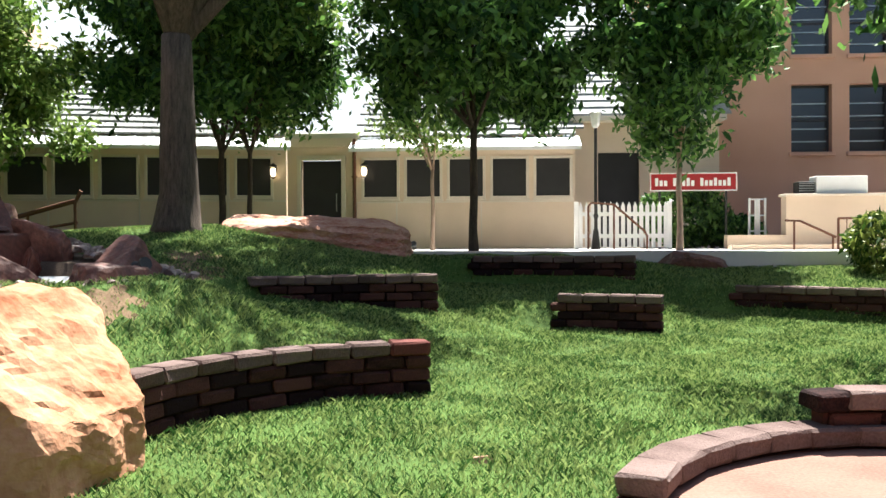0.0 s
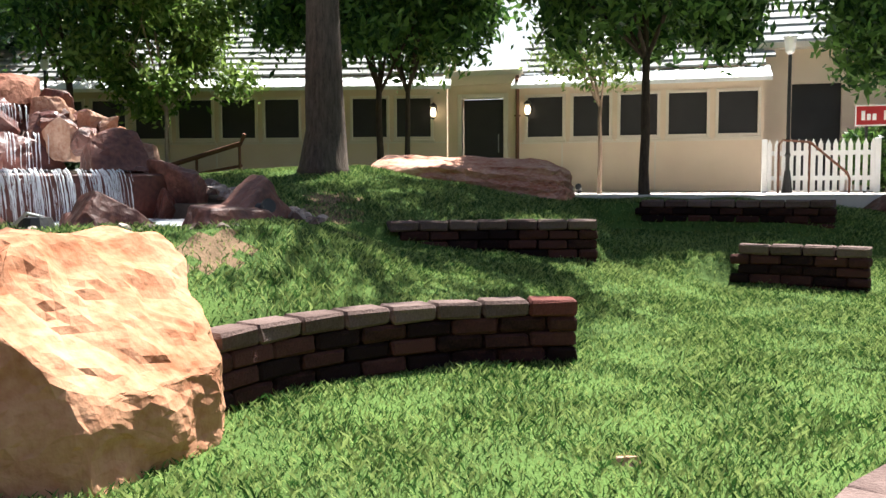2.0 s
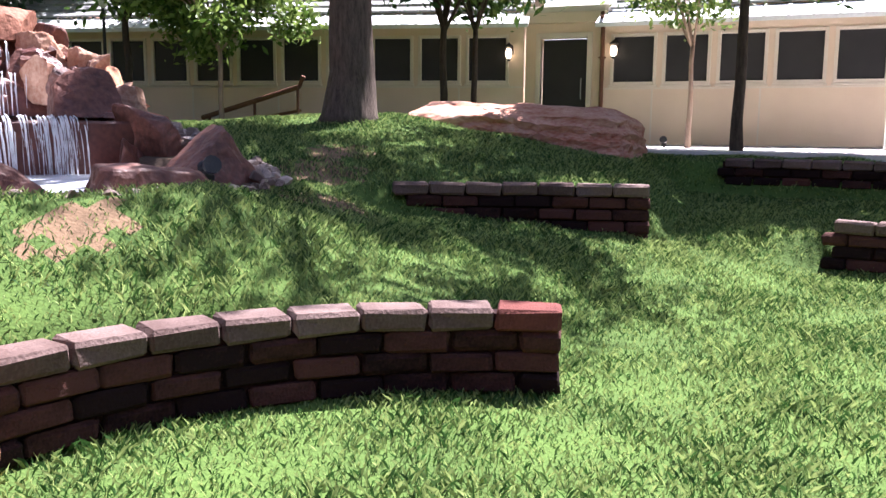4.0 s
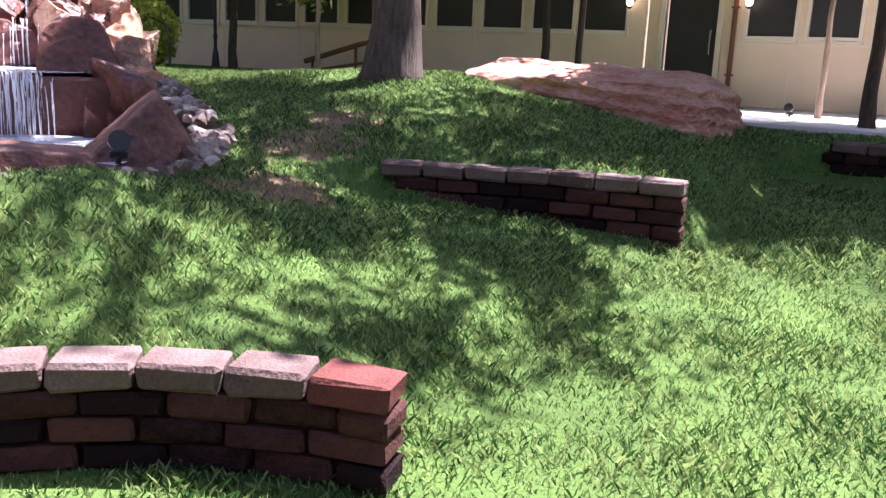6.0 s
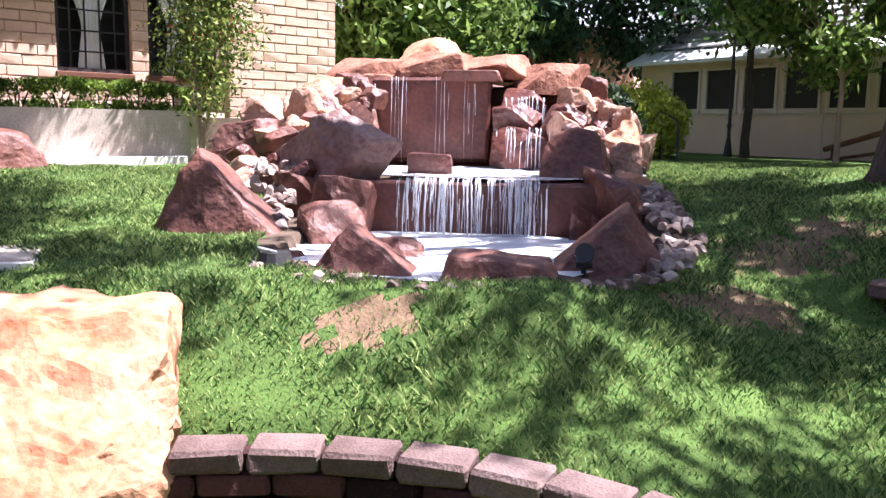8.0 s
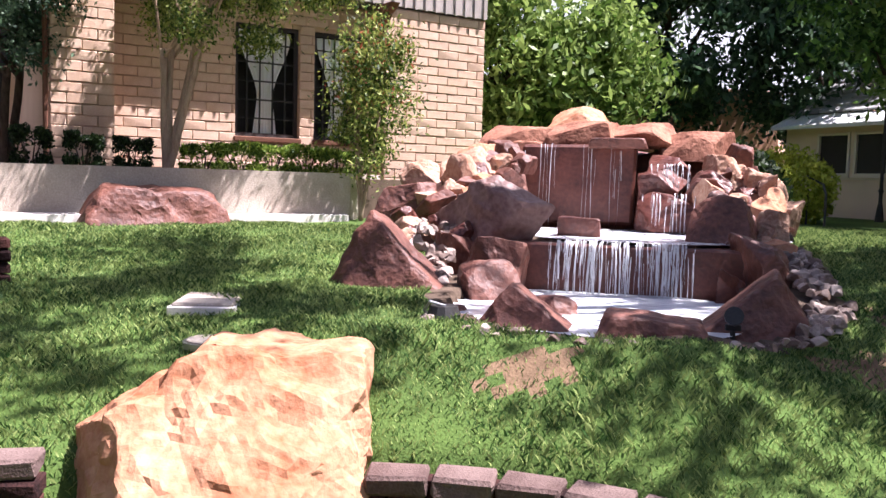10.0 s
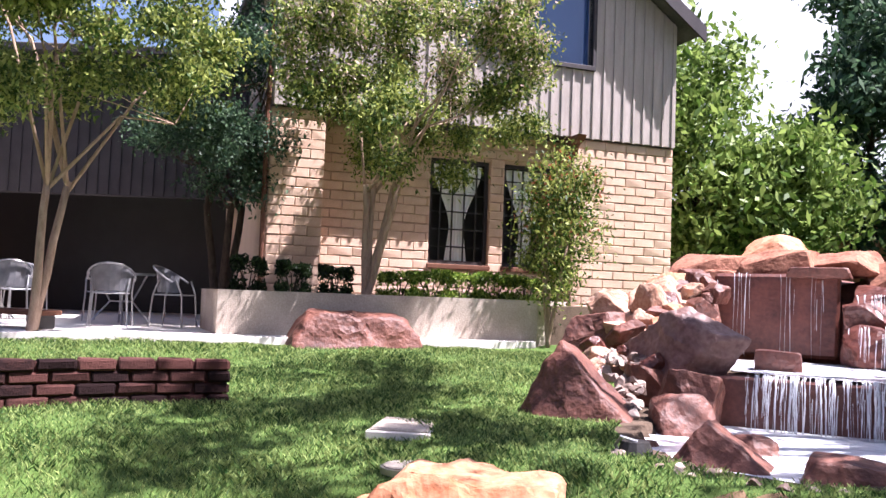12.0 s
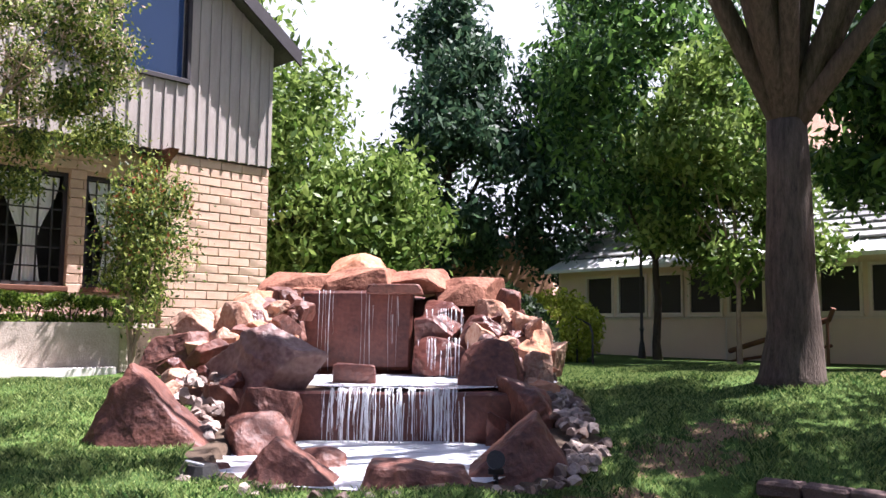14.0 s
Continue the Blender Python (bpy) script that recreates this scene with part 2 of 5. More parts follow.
BOWL = (0.0, 1.3)
PROFILES = (
    (45.0, (0, 5, 8.4, 8.75, 12, 16), (0, 0.0, 0.05, 0.46, 0.75, 0.85)),
    (66.0, (0, 5, 6.5, 8.4, 8.75, 12), (0, 0.0, 0.06, 0.12, 0.5, 0.85)),
    (83.0, (0, 4.5, 6.2, 6.45, 7.4, 8.78, 9.0, 11), (0, 0, 0.10, 0.34, 0.40, 0.48, 0.86, 0.90)),
    (93.5, (0, 2.6, 5.3, 7.0, 8.78, 9.0, 12), (0, 0, 0.24, 0.42, 0.50, 0.86, 0.92)),
    (97.0, (0, 2.6, 5.5, 5.82, 5.94, 8.0, 12), (0, 0, 0.34, 0.38, 0.76, 0.86, 0.92)),
    (106.0, (0, 2.40, 2.50, 3.6, 5.66, 5.82, 8, 10, 14), (0, 0, 0.20, 0.32, 0.43, 0.76, 1.08, 1.1, 1.0)),
    (116.0, (0, 2.37, 2.47, 3.4, 4.4, 5.45, 5.64, 6.5, 8.5, 10, 13), (0, 0, 0.37, 0.47, 0.50, 0.50, 0.72, 1.0, 1.36, 1.30, 1.2)),
    (121.0, (0, 2.34, 2.45, 3.4, 4.4, 5.25, 5.4, 6.5, 8.5, 10, 13), (0, 0, 0.38, 0.56, 0.66, 0.72, 0.76, 1.0, 1.36, 1.30, 1.2)),
    (133.0, (0, 2.27, 2.39, 3.15, 4.2, 6, 9, 14), (0, 0, 0.40, 0.87, 0.90, 0.97, 1.22, 1.2)),
    (160.0, (0, 2.22, 2.34, 3.2, 4.0, 6, 8, 14), (0, 0, 0.40, 0.84, 0.87, 0.95, 1.16, 1.24)),
    (178.0, (0, 2.35, 2.50, 3.3, 4.3, 6, 8, 14), (0, 0, 0.34, 0.75, 0.86, 0.95, 1.17, 1.24)),
    (192.0, (0, 2.42, 2.58, 3.4, 4.6, 6.5, 8, 14), (0, 0, 0.30, 0.58, 0.80, 0.97, 1.18, 1.24)),
    (204.0, (0, 2.44, 2.58, 3.6, 5.0, 6.5, 8, 14), (0, 0, 0.32, 0.60, 0.82, 0.98, 1.2, 1.24)),
    (215.0, (0, 2.62, 2.76, 4.0, 5.0, 6.5, 8, 14), (0, 0, 0.36, 0.62, 0.82, 0.98, 1.2, 1.24)),
    (262.0, (0, 4, 9, 14), (-0.02, -0.10, 0.0, 0.5)),
    (405.0, (0, 5, 8.4, 8.75, 12, 16), (0, 0.0, 0.05, 0.46, 0.75, 0.85)),
)


def terrain(x, y):
    """Height of the ground: a grassed bowl that climbs to the falls, the terrace and the paved court."""
    x, y = np.asarray(x, float), np.asarray(y, float)
    dx, dy = x - BOWL[0], y - BOWL[1]
    rho = np.hypot(dx, dy)
    ang = (np.degrees(np.arctan2(dy, dx)) - 45.0) % 360.0 + 45.0
    levels = [np.interp(rho, r, z) for _, r, z in PROFILES]
    out = np.zeros_like(rho)
    for (a0, *_), (a1, *_), z0, z1 in zip(PROFILES, PROFILES[1:], levels, levels[1:]):
        k = np.clip((ang - a0) / (a1 - a0), 0, 1)
        out = np.where((ang >= a0) & (ang <= a1), z0 + (z1 - z0) * k, out)
    out = out + 0.012 * np.sin(2.1 * x + 0.7) * np.sin(1.7 * y)
    return out


AX, AY = np.array((-0.89, 0.456)), np.array((0.456, 0.89))   # back into the falls, and across them
ORIGIN = np.array((1.449, 1.561))


def falls(u, w, z):
    """A place in the falls' own axes: u across, w back, z up."""
    p = ORIGIN + AY * u + AX * w
    return (float(p[0]), float(p[1]), z)


def falls_axes(x, y):
    dx, dy = x - ORIGIN[0], y - ORIGIN[1]
    return dx * AY[0] + dy * AY[1], dx * AX[0] + dy * AX[1]


def in_pond(x, y):
    u, w = falls_axes(x, y)
    return (((u + 0.15) / 1.2) ** 2 + ((w - 5.88) / 1.25) ** 2 < 1) | (((u + 0.18) / 1.25) ** 2 + ((w - 8.0) / 1.5) ** 2 < 1)


def in_falls(x, y):
    u, w = falls_axes(x, y)
    wide = np.interp(w, (4.3, 5.2, 6.2, 8.2, 10.5), (0.55, 1.35, 1.75, 1.9, 1.7))
    bank = (w > 5.9) & (w < 10.6) & (np.abs(u + 0.25) < wide)
    return bank | (np.hypot((u + 0.15) / 1.42, (w - 5.88) / 1.34) < 1)


def in_patio(x, y):
    return (x < -7.95 - 0.36 * (y + 1)) & (y < 2.75) & (x > -30)


def in_plaza(x, y):
    return (y > 11.6 - 0.12 * (x + 1)) & (x > -2.6) & (x < 40)


def in_stage(x, y):
    return (x - 2.2) ** 2 + (y - 0.3) ** 2 < 1.62 ** 2


def ground_height(x, y):
    z = terrain(x, y)
    z = np.where(in_pond(x, y), np.minimum(z, 0.68), z)
    z = np.where(in_patio(x, y), 1.2, z)
    z = np.where(in_plaza(x, y), np.minimum(z, 0.90), z)
    z = np.where(in_stage(x, y), np.minimum(z, 0.02), z)
    far = step(28, 60, np.hypot(x, y))
    return z * (1 - far) + 0.9 * far


def axis_steps(lo, hi, fine):
    inner = np.arange(lo, hi + fine, fine)
    left = lo - np.cumsum(np.geomspace(0.3, 260, 16))
    right = hi + np.cumsum(np.geomspace(0.3, 260, 16))
    return np.concatenate([left[::-1], inner, right])


gx, gy = axis_steps(-9, 6.5, 0.09), axis_steps(-4, 13, 0.09)
GX, GY = np.meshgrid(gx, gy, indexing="ij")
GZ = ground_height(GX, GY)
ni, nj = GX.shape
gverts = np.stack([GX, GY, GZ], -1).reshape(-1, 3)
gi = (np.arange(ni - 1)[:, None] * nj + np.arange(nj - 1)).ravel()
gfaces = np.stack([gi, gi + nj, gi + nj + 1, gi + 1], -1)
ground = new("ground", mesh_of("ground", gverts.tolist(), gfaces.tolist(), M_SOIL, True))
tagged(ground, "sloping green lawn rising from a shallow bowl", "lawn", kind="structure")
ground.data.materials.append(M_SOILBED)         # bare wet earth under the falls
bed = in_falls(gverts[gfaces][:, :, 0].mean(1), gverts[gfaces][:, :, 1].mean(1))
DIRT = ((-2.4, 5.30, 0.30, 0.60), (-3.1, 6.2, 0.45, 0.55), (-3.3, 6.85, 0.35, 0.40), (-2.45, 3.0, 0.19, 0.32))


def bareness(x, y):
    """How bare the lawn is worn, 0 to 1."""
    bare = np.zeros_like(x)
    for cx, cy, rx, ry in DIRT:
        bare = np.maximum(bare, np.clip(1.3 - 1.15 * np.hypot((x - cx) / rx, (y - cy) / ry), 0, 1))
    return bare


ground.data.materials.append(M_DIRT)            # worn soil that shows through the thin grass
gmx, gmy = gverts[gfaces][:, :, 0].mean(1), gverts[gfaces][:, :, 1].mean(1)
worn = np.random.default_rng(77).uniform(0.1, 0.7, len(gmx)) < bareness(gmx, gmy)
ground.data.polygons.foreach_set("material_index", np.where(bed, 1, np.where(worn, 2, 0)).astype(np.int32))



def grass_blades(count, lo, hi, seed, size, wide):
    """Blades scattered over the lawn; short and thin where the soil is bare."""
    rng = np.random.default_rng(seed)
    x, y = rng.uniform(lo[0], hi[0], count), rng.uniform(lo[1], hi[1], count)
    keep = ~(in_falls(x, y) | in_patio(x, y) | in_plaza(x, y) | in_stage(x, y))
    keep &= rng.uniform(0, 1, count) > bareness(x, y) * 0.66
    x, y = x[keep], y[keep]
    k = len(x)
    z = ground_height(x, y) - 0.004
    clump = 0.75 + 0.35 * np.sin(x * 5.1 + 1.3 * np.sin(y * 3.7)) * np.sin(y * 4.3 + 0.8)
    h = rng.uniform(0.5, 1.0, k) * size * clump
    a, lean = rng.uniform(0, 2 * np.pi, k), rng.uniform(0.25, 1.05, k)
    ca, sa = np.cos(a), np.sin(a)
    bend = rng.uniform(0, 2 * np.pi, k)
    cb, sb = np.cos(bend), np.sin(bend)
    w = rng.uniform(0.7, 1.2, k) * wide
    v = np.empty((k, 4, 3))
    v[:, 0] = np.stack([x - ca * w, y - sa * w, z], -1)
    v[:, 1] = np.stack([x + ca * w, y + sa * w, z], -1)
    v[:, 2] = np.stack([x + cb * lean * h * 0.4 + ca * w * 0.7, y + sb * lean * h * 0.4 + sa * w * 0.7, z + h * 0.65], -1)
    v[:, 3] = np.stack([x + cb * lean * h, y + sb * lean * h, z + h * 0.95], -1)
    f = np.arange(k)[:, None] * 4
    faces = np.concatenate([f + (0, 1, 2), f + (0, 2, 3)])
    return v.reshape(-1, 3), faces


def fast_mesh(name, verts, faces, mat):
    """A mesh of triangles or quads from arrays."""
    me = bpy.data.meshes.new(name)
    n = faces.shape[1]
    me.vertices.add(len(verts))
    me.vertices.foreach_set("co", np.asarray(verts, np.float32).ravel())
    me.loops.add(faces.size)
    me.loops.foreach_set("vertex_index", faces.astype(np.int32).ravel())
    me.polygons.add(len(faces))
    me.polygons.foreach_set("loop_start", np.arange(0, faces.size, n, dtype=np.int32))
    me.materials.append(mat)
    me.update(calc_edges=True)
    return me


# ---- built structure ----
def wall_cells(width, height, thick, holes, z0=0.0):
    """A wall along x from 0, its thickness along +y, with openings (x0, z0, x1, z1) cut through."""
    bm = bmesh.new()
    xs = sorted({0, width, *[h[0] for h in holes], *[h[2] for h in holes]})
    for a, b in zip(xs, xs[1:]):
        cuts = sorted((h[1], h[3]) for h in holes if h[0] <= a + 1e-6 and h[2] >= b - 1e-6)
        z = z0
        for c0, c1 in cuts:
            if c0 > z + 1e-4:
                box(bm, a, 0, z, b, thick, c0)
            z = c1
        if height > z + 1e-4:
            box(bm, a, 0, z, b, thick, height)
    bmesh.ops.remove_doubles(bm, verts=bm.verts, dist=1e-4)
    return bm


def screened_window(parent, x, z, w, h, m):
    """A screened window: cream frame set in the wall, dark screen behind it, sill below."""
    bm = bmesh.new()
    f = 0.06
    for a in ((x, z, x + f, z + h), (x + w - f, z, x + w, z + h), (x + f, z + h - f, x + w - f, z + h), (x + f, z, x + w - f, z + f)):
        box(bm, a[0], -0.035, a[1], a[2], 0.06, a[3], 0.006)
    win = part("window", bm, M_TRIM, parent, "", m)
    part("screen", boxed(x + f, 0.03, z + f, x + w - f, 0.05, z + h - f), M_SCREENSHADE, win, "dark woven sun screen")
    part("sill", boxed(x - 0.02, -0.06, z - 0.045, x + w + 0.02, 0.03, z - 0.002, 0.006), M_TRIM, win)


def dining_wing(name, m, length, count, first, label):
    """A long low stucco wing with a row of screened windows under a white awning."""
    b = thing(name, m, label, "building")
    pitch, w, h, sill = 0.965, 0.86, 0.95, 1.10
    holes = [(first + i * pitch, sill, first + i * pitch + w, sill + h) for i in range(count)]
    part("wall", wall_cells(length, 2.32, 0.2, holes), M_STUCCO, b)
    for hx in holes:
        screened_window(b, hx[0], sill, w, h, None)
    part("base_joint", boxed(0.0, -0.012, 1.02, length, -0.002, 1.05), M_TRIM, b)
    for i in range(int(length / 1.9)):
        part("pilaster", boxed(0.9 + i * 1.9, -0.012, 0.0, 0.93 + i * 1.9, -0.002, 1.02), M_TRIM, b)
    bm = bmesh.new()
    v = [bm.verts.new(c) for c in ((-0.1, 0.2, 2.50), (length + 0.1, 0.2, 2.50), (length + 0.1, -0.42, 2.22), (-0.1, -0.42, 2.22), (-0.1, 0.2, 2.45), (length + 0.1, 0.2, 2.45), (length + 0.1, -0.42, 2.14), (-0.1, -0.42, 2.14))]
    for q in ((3, 2, 1, 0), (4, 5, 6, 7), (0, 1, 5, 4), (1, 2, 6, 5), (2, 3, 7, 6), (3, 0, 4, 7)):
        bm.faces.new([v[i] for i in q])
    aw = part("awning", bm, M_AWNING, b, "white sheet metal awning")
    for i in range(int(length / 0.4)):
        s = bmesh.new()
        q = [s.verts.new(c) for c in ((i * 0.4, 0.19, 2.515), (i * 0.4 + 0.03, 0.19, 2.515), (i * 0.4 + 0.03, -0.42, 2.24), (i * 0.4, -0.42, 2.24), (i * 0.4, 0.19, 2.49), (i * 0.4 + 0.03, 0.19, 2.49), (i * 0.4 + 0.03, -0.42, 2.215), (i * 0.4, -0.42, 2.215))]
        for k in ((3, 2, 1, 0), (4, 5, 6, 7), (0, 1, 5, 4), (1, 2, 6, 5), (2, 3, 7, 6), (3, 0, 4, 7)):
            s.faces.new([q[j] for j in k])
        part("seam", s, M_AWNING, aw)
    # tiled roof, course over course
    verts, faces = [], []
    n, rise, run = 17, 0.165, 0.27
    for i in range(n):
        y, z = 0.15 + i * run, 2.52 + i * rise
        tiles = int((length + 0.2) / 0.42)
        for j in range(tiles):
            x = -0.1 + j * 0.42 + (0.21 if i % 2 else 0)
            o = len(verts)
            verts += [(x, y, z + 0.045), (x + 0.41, y, z + 0.045), (x + 0.41, y + run + 0.05, z + rise + 0.02), (x, y + run + 0.05, z + rise + 0.02), (x, y, z), (x + 0.41, y, z)]
            faces += [(o, o + 1, o + 2, o + 3), (o + 4, o + 5, o + 1, o)]
    tiles = part("roof_tiles", mesh_of("roof_tiles", verts, faces, M_TILE), None, b, "pale weathered roof tiles in courses")
    tagged(tiles, kind="stuff")
    part("roof_back", boxed(-0.1, 4.75, 0, length + 0.1, 5.0, 5.3), M_STUCCO, b)
    part("side_wall", boxed(0.0, 0.2, 0, 0.2, 4.75, 2.45), M_STUCCO, b)
    part("side_wall", boxed(length - 0.2, 0.2, 0, length, 4.75, 2.45), M_STUCCO, b)
    return b


FY, FZ = 16.39, 0.97
part_r = dining_wing("restaurant_wing", pose(-2.95, FY, FZ), 4.9, 5, 0.12, "low tan stucco restaurant wing with five dark screened windows")
KINK = 13.0
kl = 11.7
kx, ky = -4.55 - kl * math.cos(radians(KINK)), FY - kl * math.sin(radians(KINK))
part_l = dining_wing("restaurant_wing", pose(kx, ky, FZ + 0.05, 0, 0, KINK), kl, 11, 0.9, "long tan stucco restaurant wing with a row of dark screened windows")

# entrance between the wings
entrance = thing("restaurant_entrance", pose(-4.55, FY, FZ), "recessed tan entrance bay with a dark door", "building")
part("wall", wall_cells(1.6, 2.5, 0.2, [(0.32, 0.0, 1.24, 2.02)]), M_STUCCO, entrance, m=pose(0, 0.12, 0))
dr = part("door", boxed(0.34, 0.2, 0.01, 1.22, 0.25, 2.0, 0.01), M_SCREENSHADE, entrance, "dark glazed entrance door")
part("handle", tube(bmesh.new(), [(1.12, 0.17, 0.85), (1.12, 0.15, 0.9), (1.12, 0.15, 1.2), (1.12, 0.17, 1.25)], [0.012] * 4), M_STEEL, dr)
fr = bmesh.new()
for q in ((0.22, 0.0, 0.32, 2.12), (1.24, 0.0, 1.34, 2.12), (0.32, 2.02, 1.24, 2.12)):
    box(fr, q[0], 0.08, q[1], q[2], 0.2, q[3], 0.008)
part("door_frame", fr, M_TRIM, entrance)
part("gable", boxed(-0.05, 0.05, 2.5, 1.65, 0.35, 2.62, 0.01), M_TRIM, entrance)
part("canopy", boxed(-0.02, 0.0, 2.3, 1.62, 0.12, 2.5, 0.01), M_STUCCO, entrance)
part("step", boxed(0.1, -0.35, 0.0, 1.5, 0.12, 0.06, 0.01), M_PAVE, entrance)
spout = thing("downspout", pose(-2.98, FY - 0.06, FZ), "dark brown metal downspout on the stucco wall", "pipe")
part("pipe", tube(bmesh.new(), [(0, 0, 0.05), (0, 0, 2.2), (0, -0.1, 2.32), (0.05, -0.3, 2.4)], [0.04] * 4, 10), M_BROWN, spout)
for z in (0.5, 1.6):
    part("bracket", boxed(-0.06, -0.05, z, 0.06, 0.058, z + 0.03), M_BROWN, spout)


def wall_lamp(m):
    """A carriage lamp on a wall: back plate, arm, cage and a lit bulb."""
    t = thing("wall_lamp", m, "dark iron carriage lamp glowing on the stucco wall", "lamp", "wall lamps by the entrance")
    part("back_plate", boxed(-0.05, -0.02, -0.08, 0.05, 0.0, 0.1, 0.005), M_DARK, t)
    part("arm", tube(bmesh.new(), [(0, -0.02, 0.08), (0, -0.1, 0.14), (0, -0.14, 0.1)], [0.012] * 3), M_DARK, t)
    part("roof", tube(bmesh.new(), [(0, -0.14, 0.06), (0, -0.14, 0.1), (0, -0.14, 0.14)], [0.09, 0.06, 0.01], 8), M_DARK, t)
    part("bulb", tube(bmesh.new(), [(0, -0.14, -0.16), (0, -0.14, -0.12), (0, -0.14, -0.03), (0, -0.14, 0.03)], [0.03, 0.06, 0.065, 0.04], 10), M_BULB, t, "warm glowing bulb")
    part("base", tube(bmesh.new(), [(0, -0.14, -0.21), (0, -0.14, -0.17)], [0.02, 0.06], 8), M_DARK, t)


M_BULB = bpy.data.materials.new("warm_bulb")
M_BULB.use_nodes = True
M_BULB.node_tree.nodes["Principled BSDF"].inputs["Emission Color"].default_value = (1.0, 0.78, 0.5, 1)
M_BULB.node_tree.nodes["Principled BSDF"].inputs["Emission Strength"].default_value = 1.3
wall_lamp(pose(-2.75, FY, 2.76))
wall_lamp(pose(-4.80, FY - 0.05, 2.76))

# the annex and its gable to the side of the wings
annex = thing("annex_building", pose(1.95, 17.4, FZ), "tan stucco annex with a dark doorway and pale tiled gable", "building")
part("wall", wall_cells(3.4, 2.9, 0.25, [(0.62, 0.0, 1.58, 2.2)]), M_STUCCO, annex)
part("door", boxed(0.62, 0.12, 0.0, 1.58, 0.17, 2.2), M_SCREENSHADE, annex, "dark doorway")
part("fascia", boxed(-0.1, -0.3, 2.9, 3.5, 0.3, 3.02, 0.01), M_TRIM, annex)
v, f = [], []
for i in range(16):
    y, z = -0.3 + i * 0.26, 3.02 + i * 0.2
    o = len(v)
    v += [(-0.2, y, z + 0.05), (3.6, y, z + 0.05), (3.6, y + 0.3, z + 0.23), (-0.2, y + 0.3, z + 0.23), (-0.2, y, z), (3.6, y, z)]
    f += [(o, o + 1, o + 2, o + 3), (o + 4, o + 5, o + 1, o)]
for i in range(16):
    part("roof_course", mesh_of("roof_course", v[i * 6:i * 6 + 6], f[:2], M_TILE), None, annex)

# pink office building
pink = thing("pink_building", pose(4.7, 18.0, FZ), "two-storey pink stucco building with deep dark windows", "building")
PW = []
for px in (2.48, 3.82, 5.16, 6.5):
    for pz in (2.22, 4.52):
        PW.append((px, pz, px + 0.94, pz + 1.6))
part("wall", wall_cells(13, 8.2, 0.35, PW), M_PINK, pink)
for hx in PW:
    bm = bmesh.new()
    for q in ((hx[0], hx[1], hx[0] + 0.05, hx[3]), (hx[2] - 0.05, hx[1], hx[2], hx[3]), (hx[0] + 0.05, hx[3] - 0.05, hx[2] - 0.05, hx[3]), (hx[0] + 0.05, hx[1], hx[2] - 0.05, hx[1] + 0.05), (hx[0] + 0.05, hx[1] + 0.75, hx[2] - 0.05, hx[1] + 0.8)):
        box(bm, q[0], 0.2, q[1], q[2], 0.26, q[3])
    wnd = part("window", bm, M_FASCIA, pink)
    part("pane", boxed(hx[0] + 0.05, 0.225, hx[1] + 0.05, hx[2] - 0.05, 0.235, hx[3] - 0.05), M_GLASSDARK, wnd)
    for k in range(4):
        part("blind_slat", boxed(hx[0] + 0.06, 0.195, hx[1] + 0.25 + k * 0.3, hx[2] - 0.06, 0.2, hx[1] + 0.28 + k * 0.3), M_STEEL, wnd)
    part("sill", boxed(hx[0] - 0.06, -0.07, hx[1] - 0.1, hx[2] + 0.06, 0.2, hx[1] - 0.003, 0.01), M_PINK, wnd)
part("side_wall", boxed(0.0, 0.35, 0, 0.3, 8, 8.2), M_PINK, pink)
part("roof", boxed(-0.1, -0.1, 8.2, 13.1, 8, 8.45, 0.02), M_PINK, pink)

# paved court, terrace and stage floors
plaza_pts = [(-2.6, 11.8), (40, 6.7), (40, 40), (-40, 40), (-40, 17.5), (-15, 14.2), (-4.6, 16.6), (-2.6, 16.6)]
v, f = prism(plaza_pts, 0.4, 0.955)
tagged(new("pavement", mesh_of("pavement", v, f, M_PAVE)), "sunlit pale concrete paving before the restaurant", "paving", kind="structure")
patio_pts = [(-7.05, -3.5), (-5.6, -7.5), (-30, -9), (-30, 2.75), (-9.3, 2.75)]
v, f = prism(patio_pts, 0.5, 1.28)
tagged(new("pavement", mesh_of("patio", v, f, M_PAVE)), "pale concrete patio with cafe tables", "paving", kind="structure")
disc = [(2.2 + 1.6 * math.cos(a), 0.3 + 1.6 * math.sin(a)) for a in np.linspace(0, 2 * math.pi, 48, endpoint=False)]
v, f = prism(disc, -0.3, 0.10)
tagged(new("pavement", mesh_of("stage_floor", v, f, M_FLOORRED)), "round reddish stage floor inside a low block wall", "paving", kind="structure")

# far pink boundary wall behind the falls
far_wall = thing("boundary_wall", pose(-19, 4, 0.8, 0, 0, 90), "plain pink stucco building wall beyond the trees", "wall", kind="structure")
part("wall", boxed(0, 0, 0, 11.6, 0.3, 3.55), M_PINK, far_wall)
part("coping", boxed(-0.05, -0.08, 3.55, 11.65, 0.38, 3.65, 0.01), M_PINK, far_wall)

# unseen plain walls added behind the walk to block low sky light
for wm, wl in ((pose(-24, -13, 0, 0, 0, 0), 40), (pose(15, -13, 0, 0, 0, 90), 22)):
    back = thing("wall_behind", wm, "plain brown wall added out of view to block low sky light", "wall", kind="structure")
    part("wall", boxed(0, -0.3, -0.5, wl, 0, 6.5), M_BROWN, back)
    part("coping", boxed(-0.05, -0.35, 6.5, wl + 0.05, 0.05, 6.62, 0.01), M_FASCIA, back)

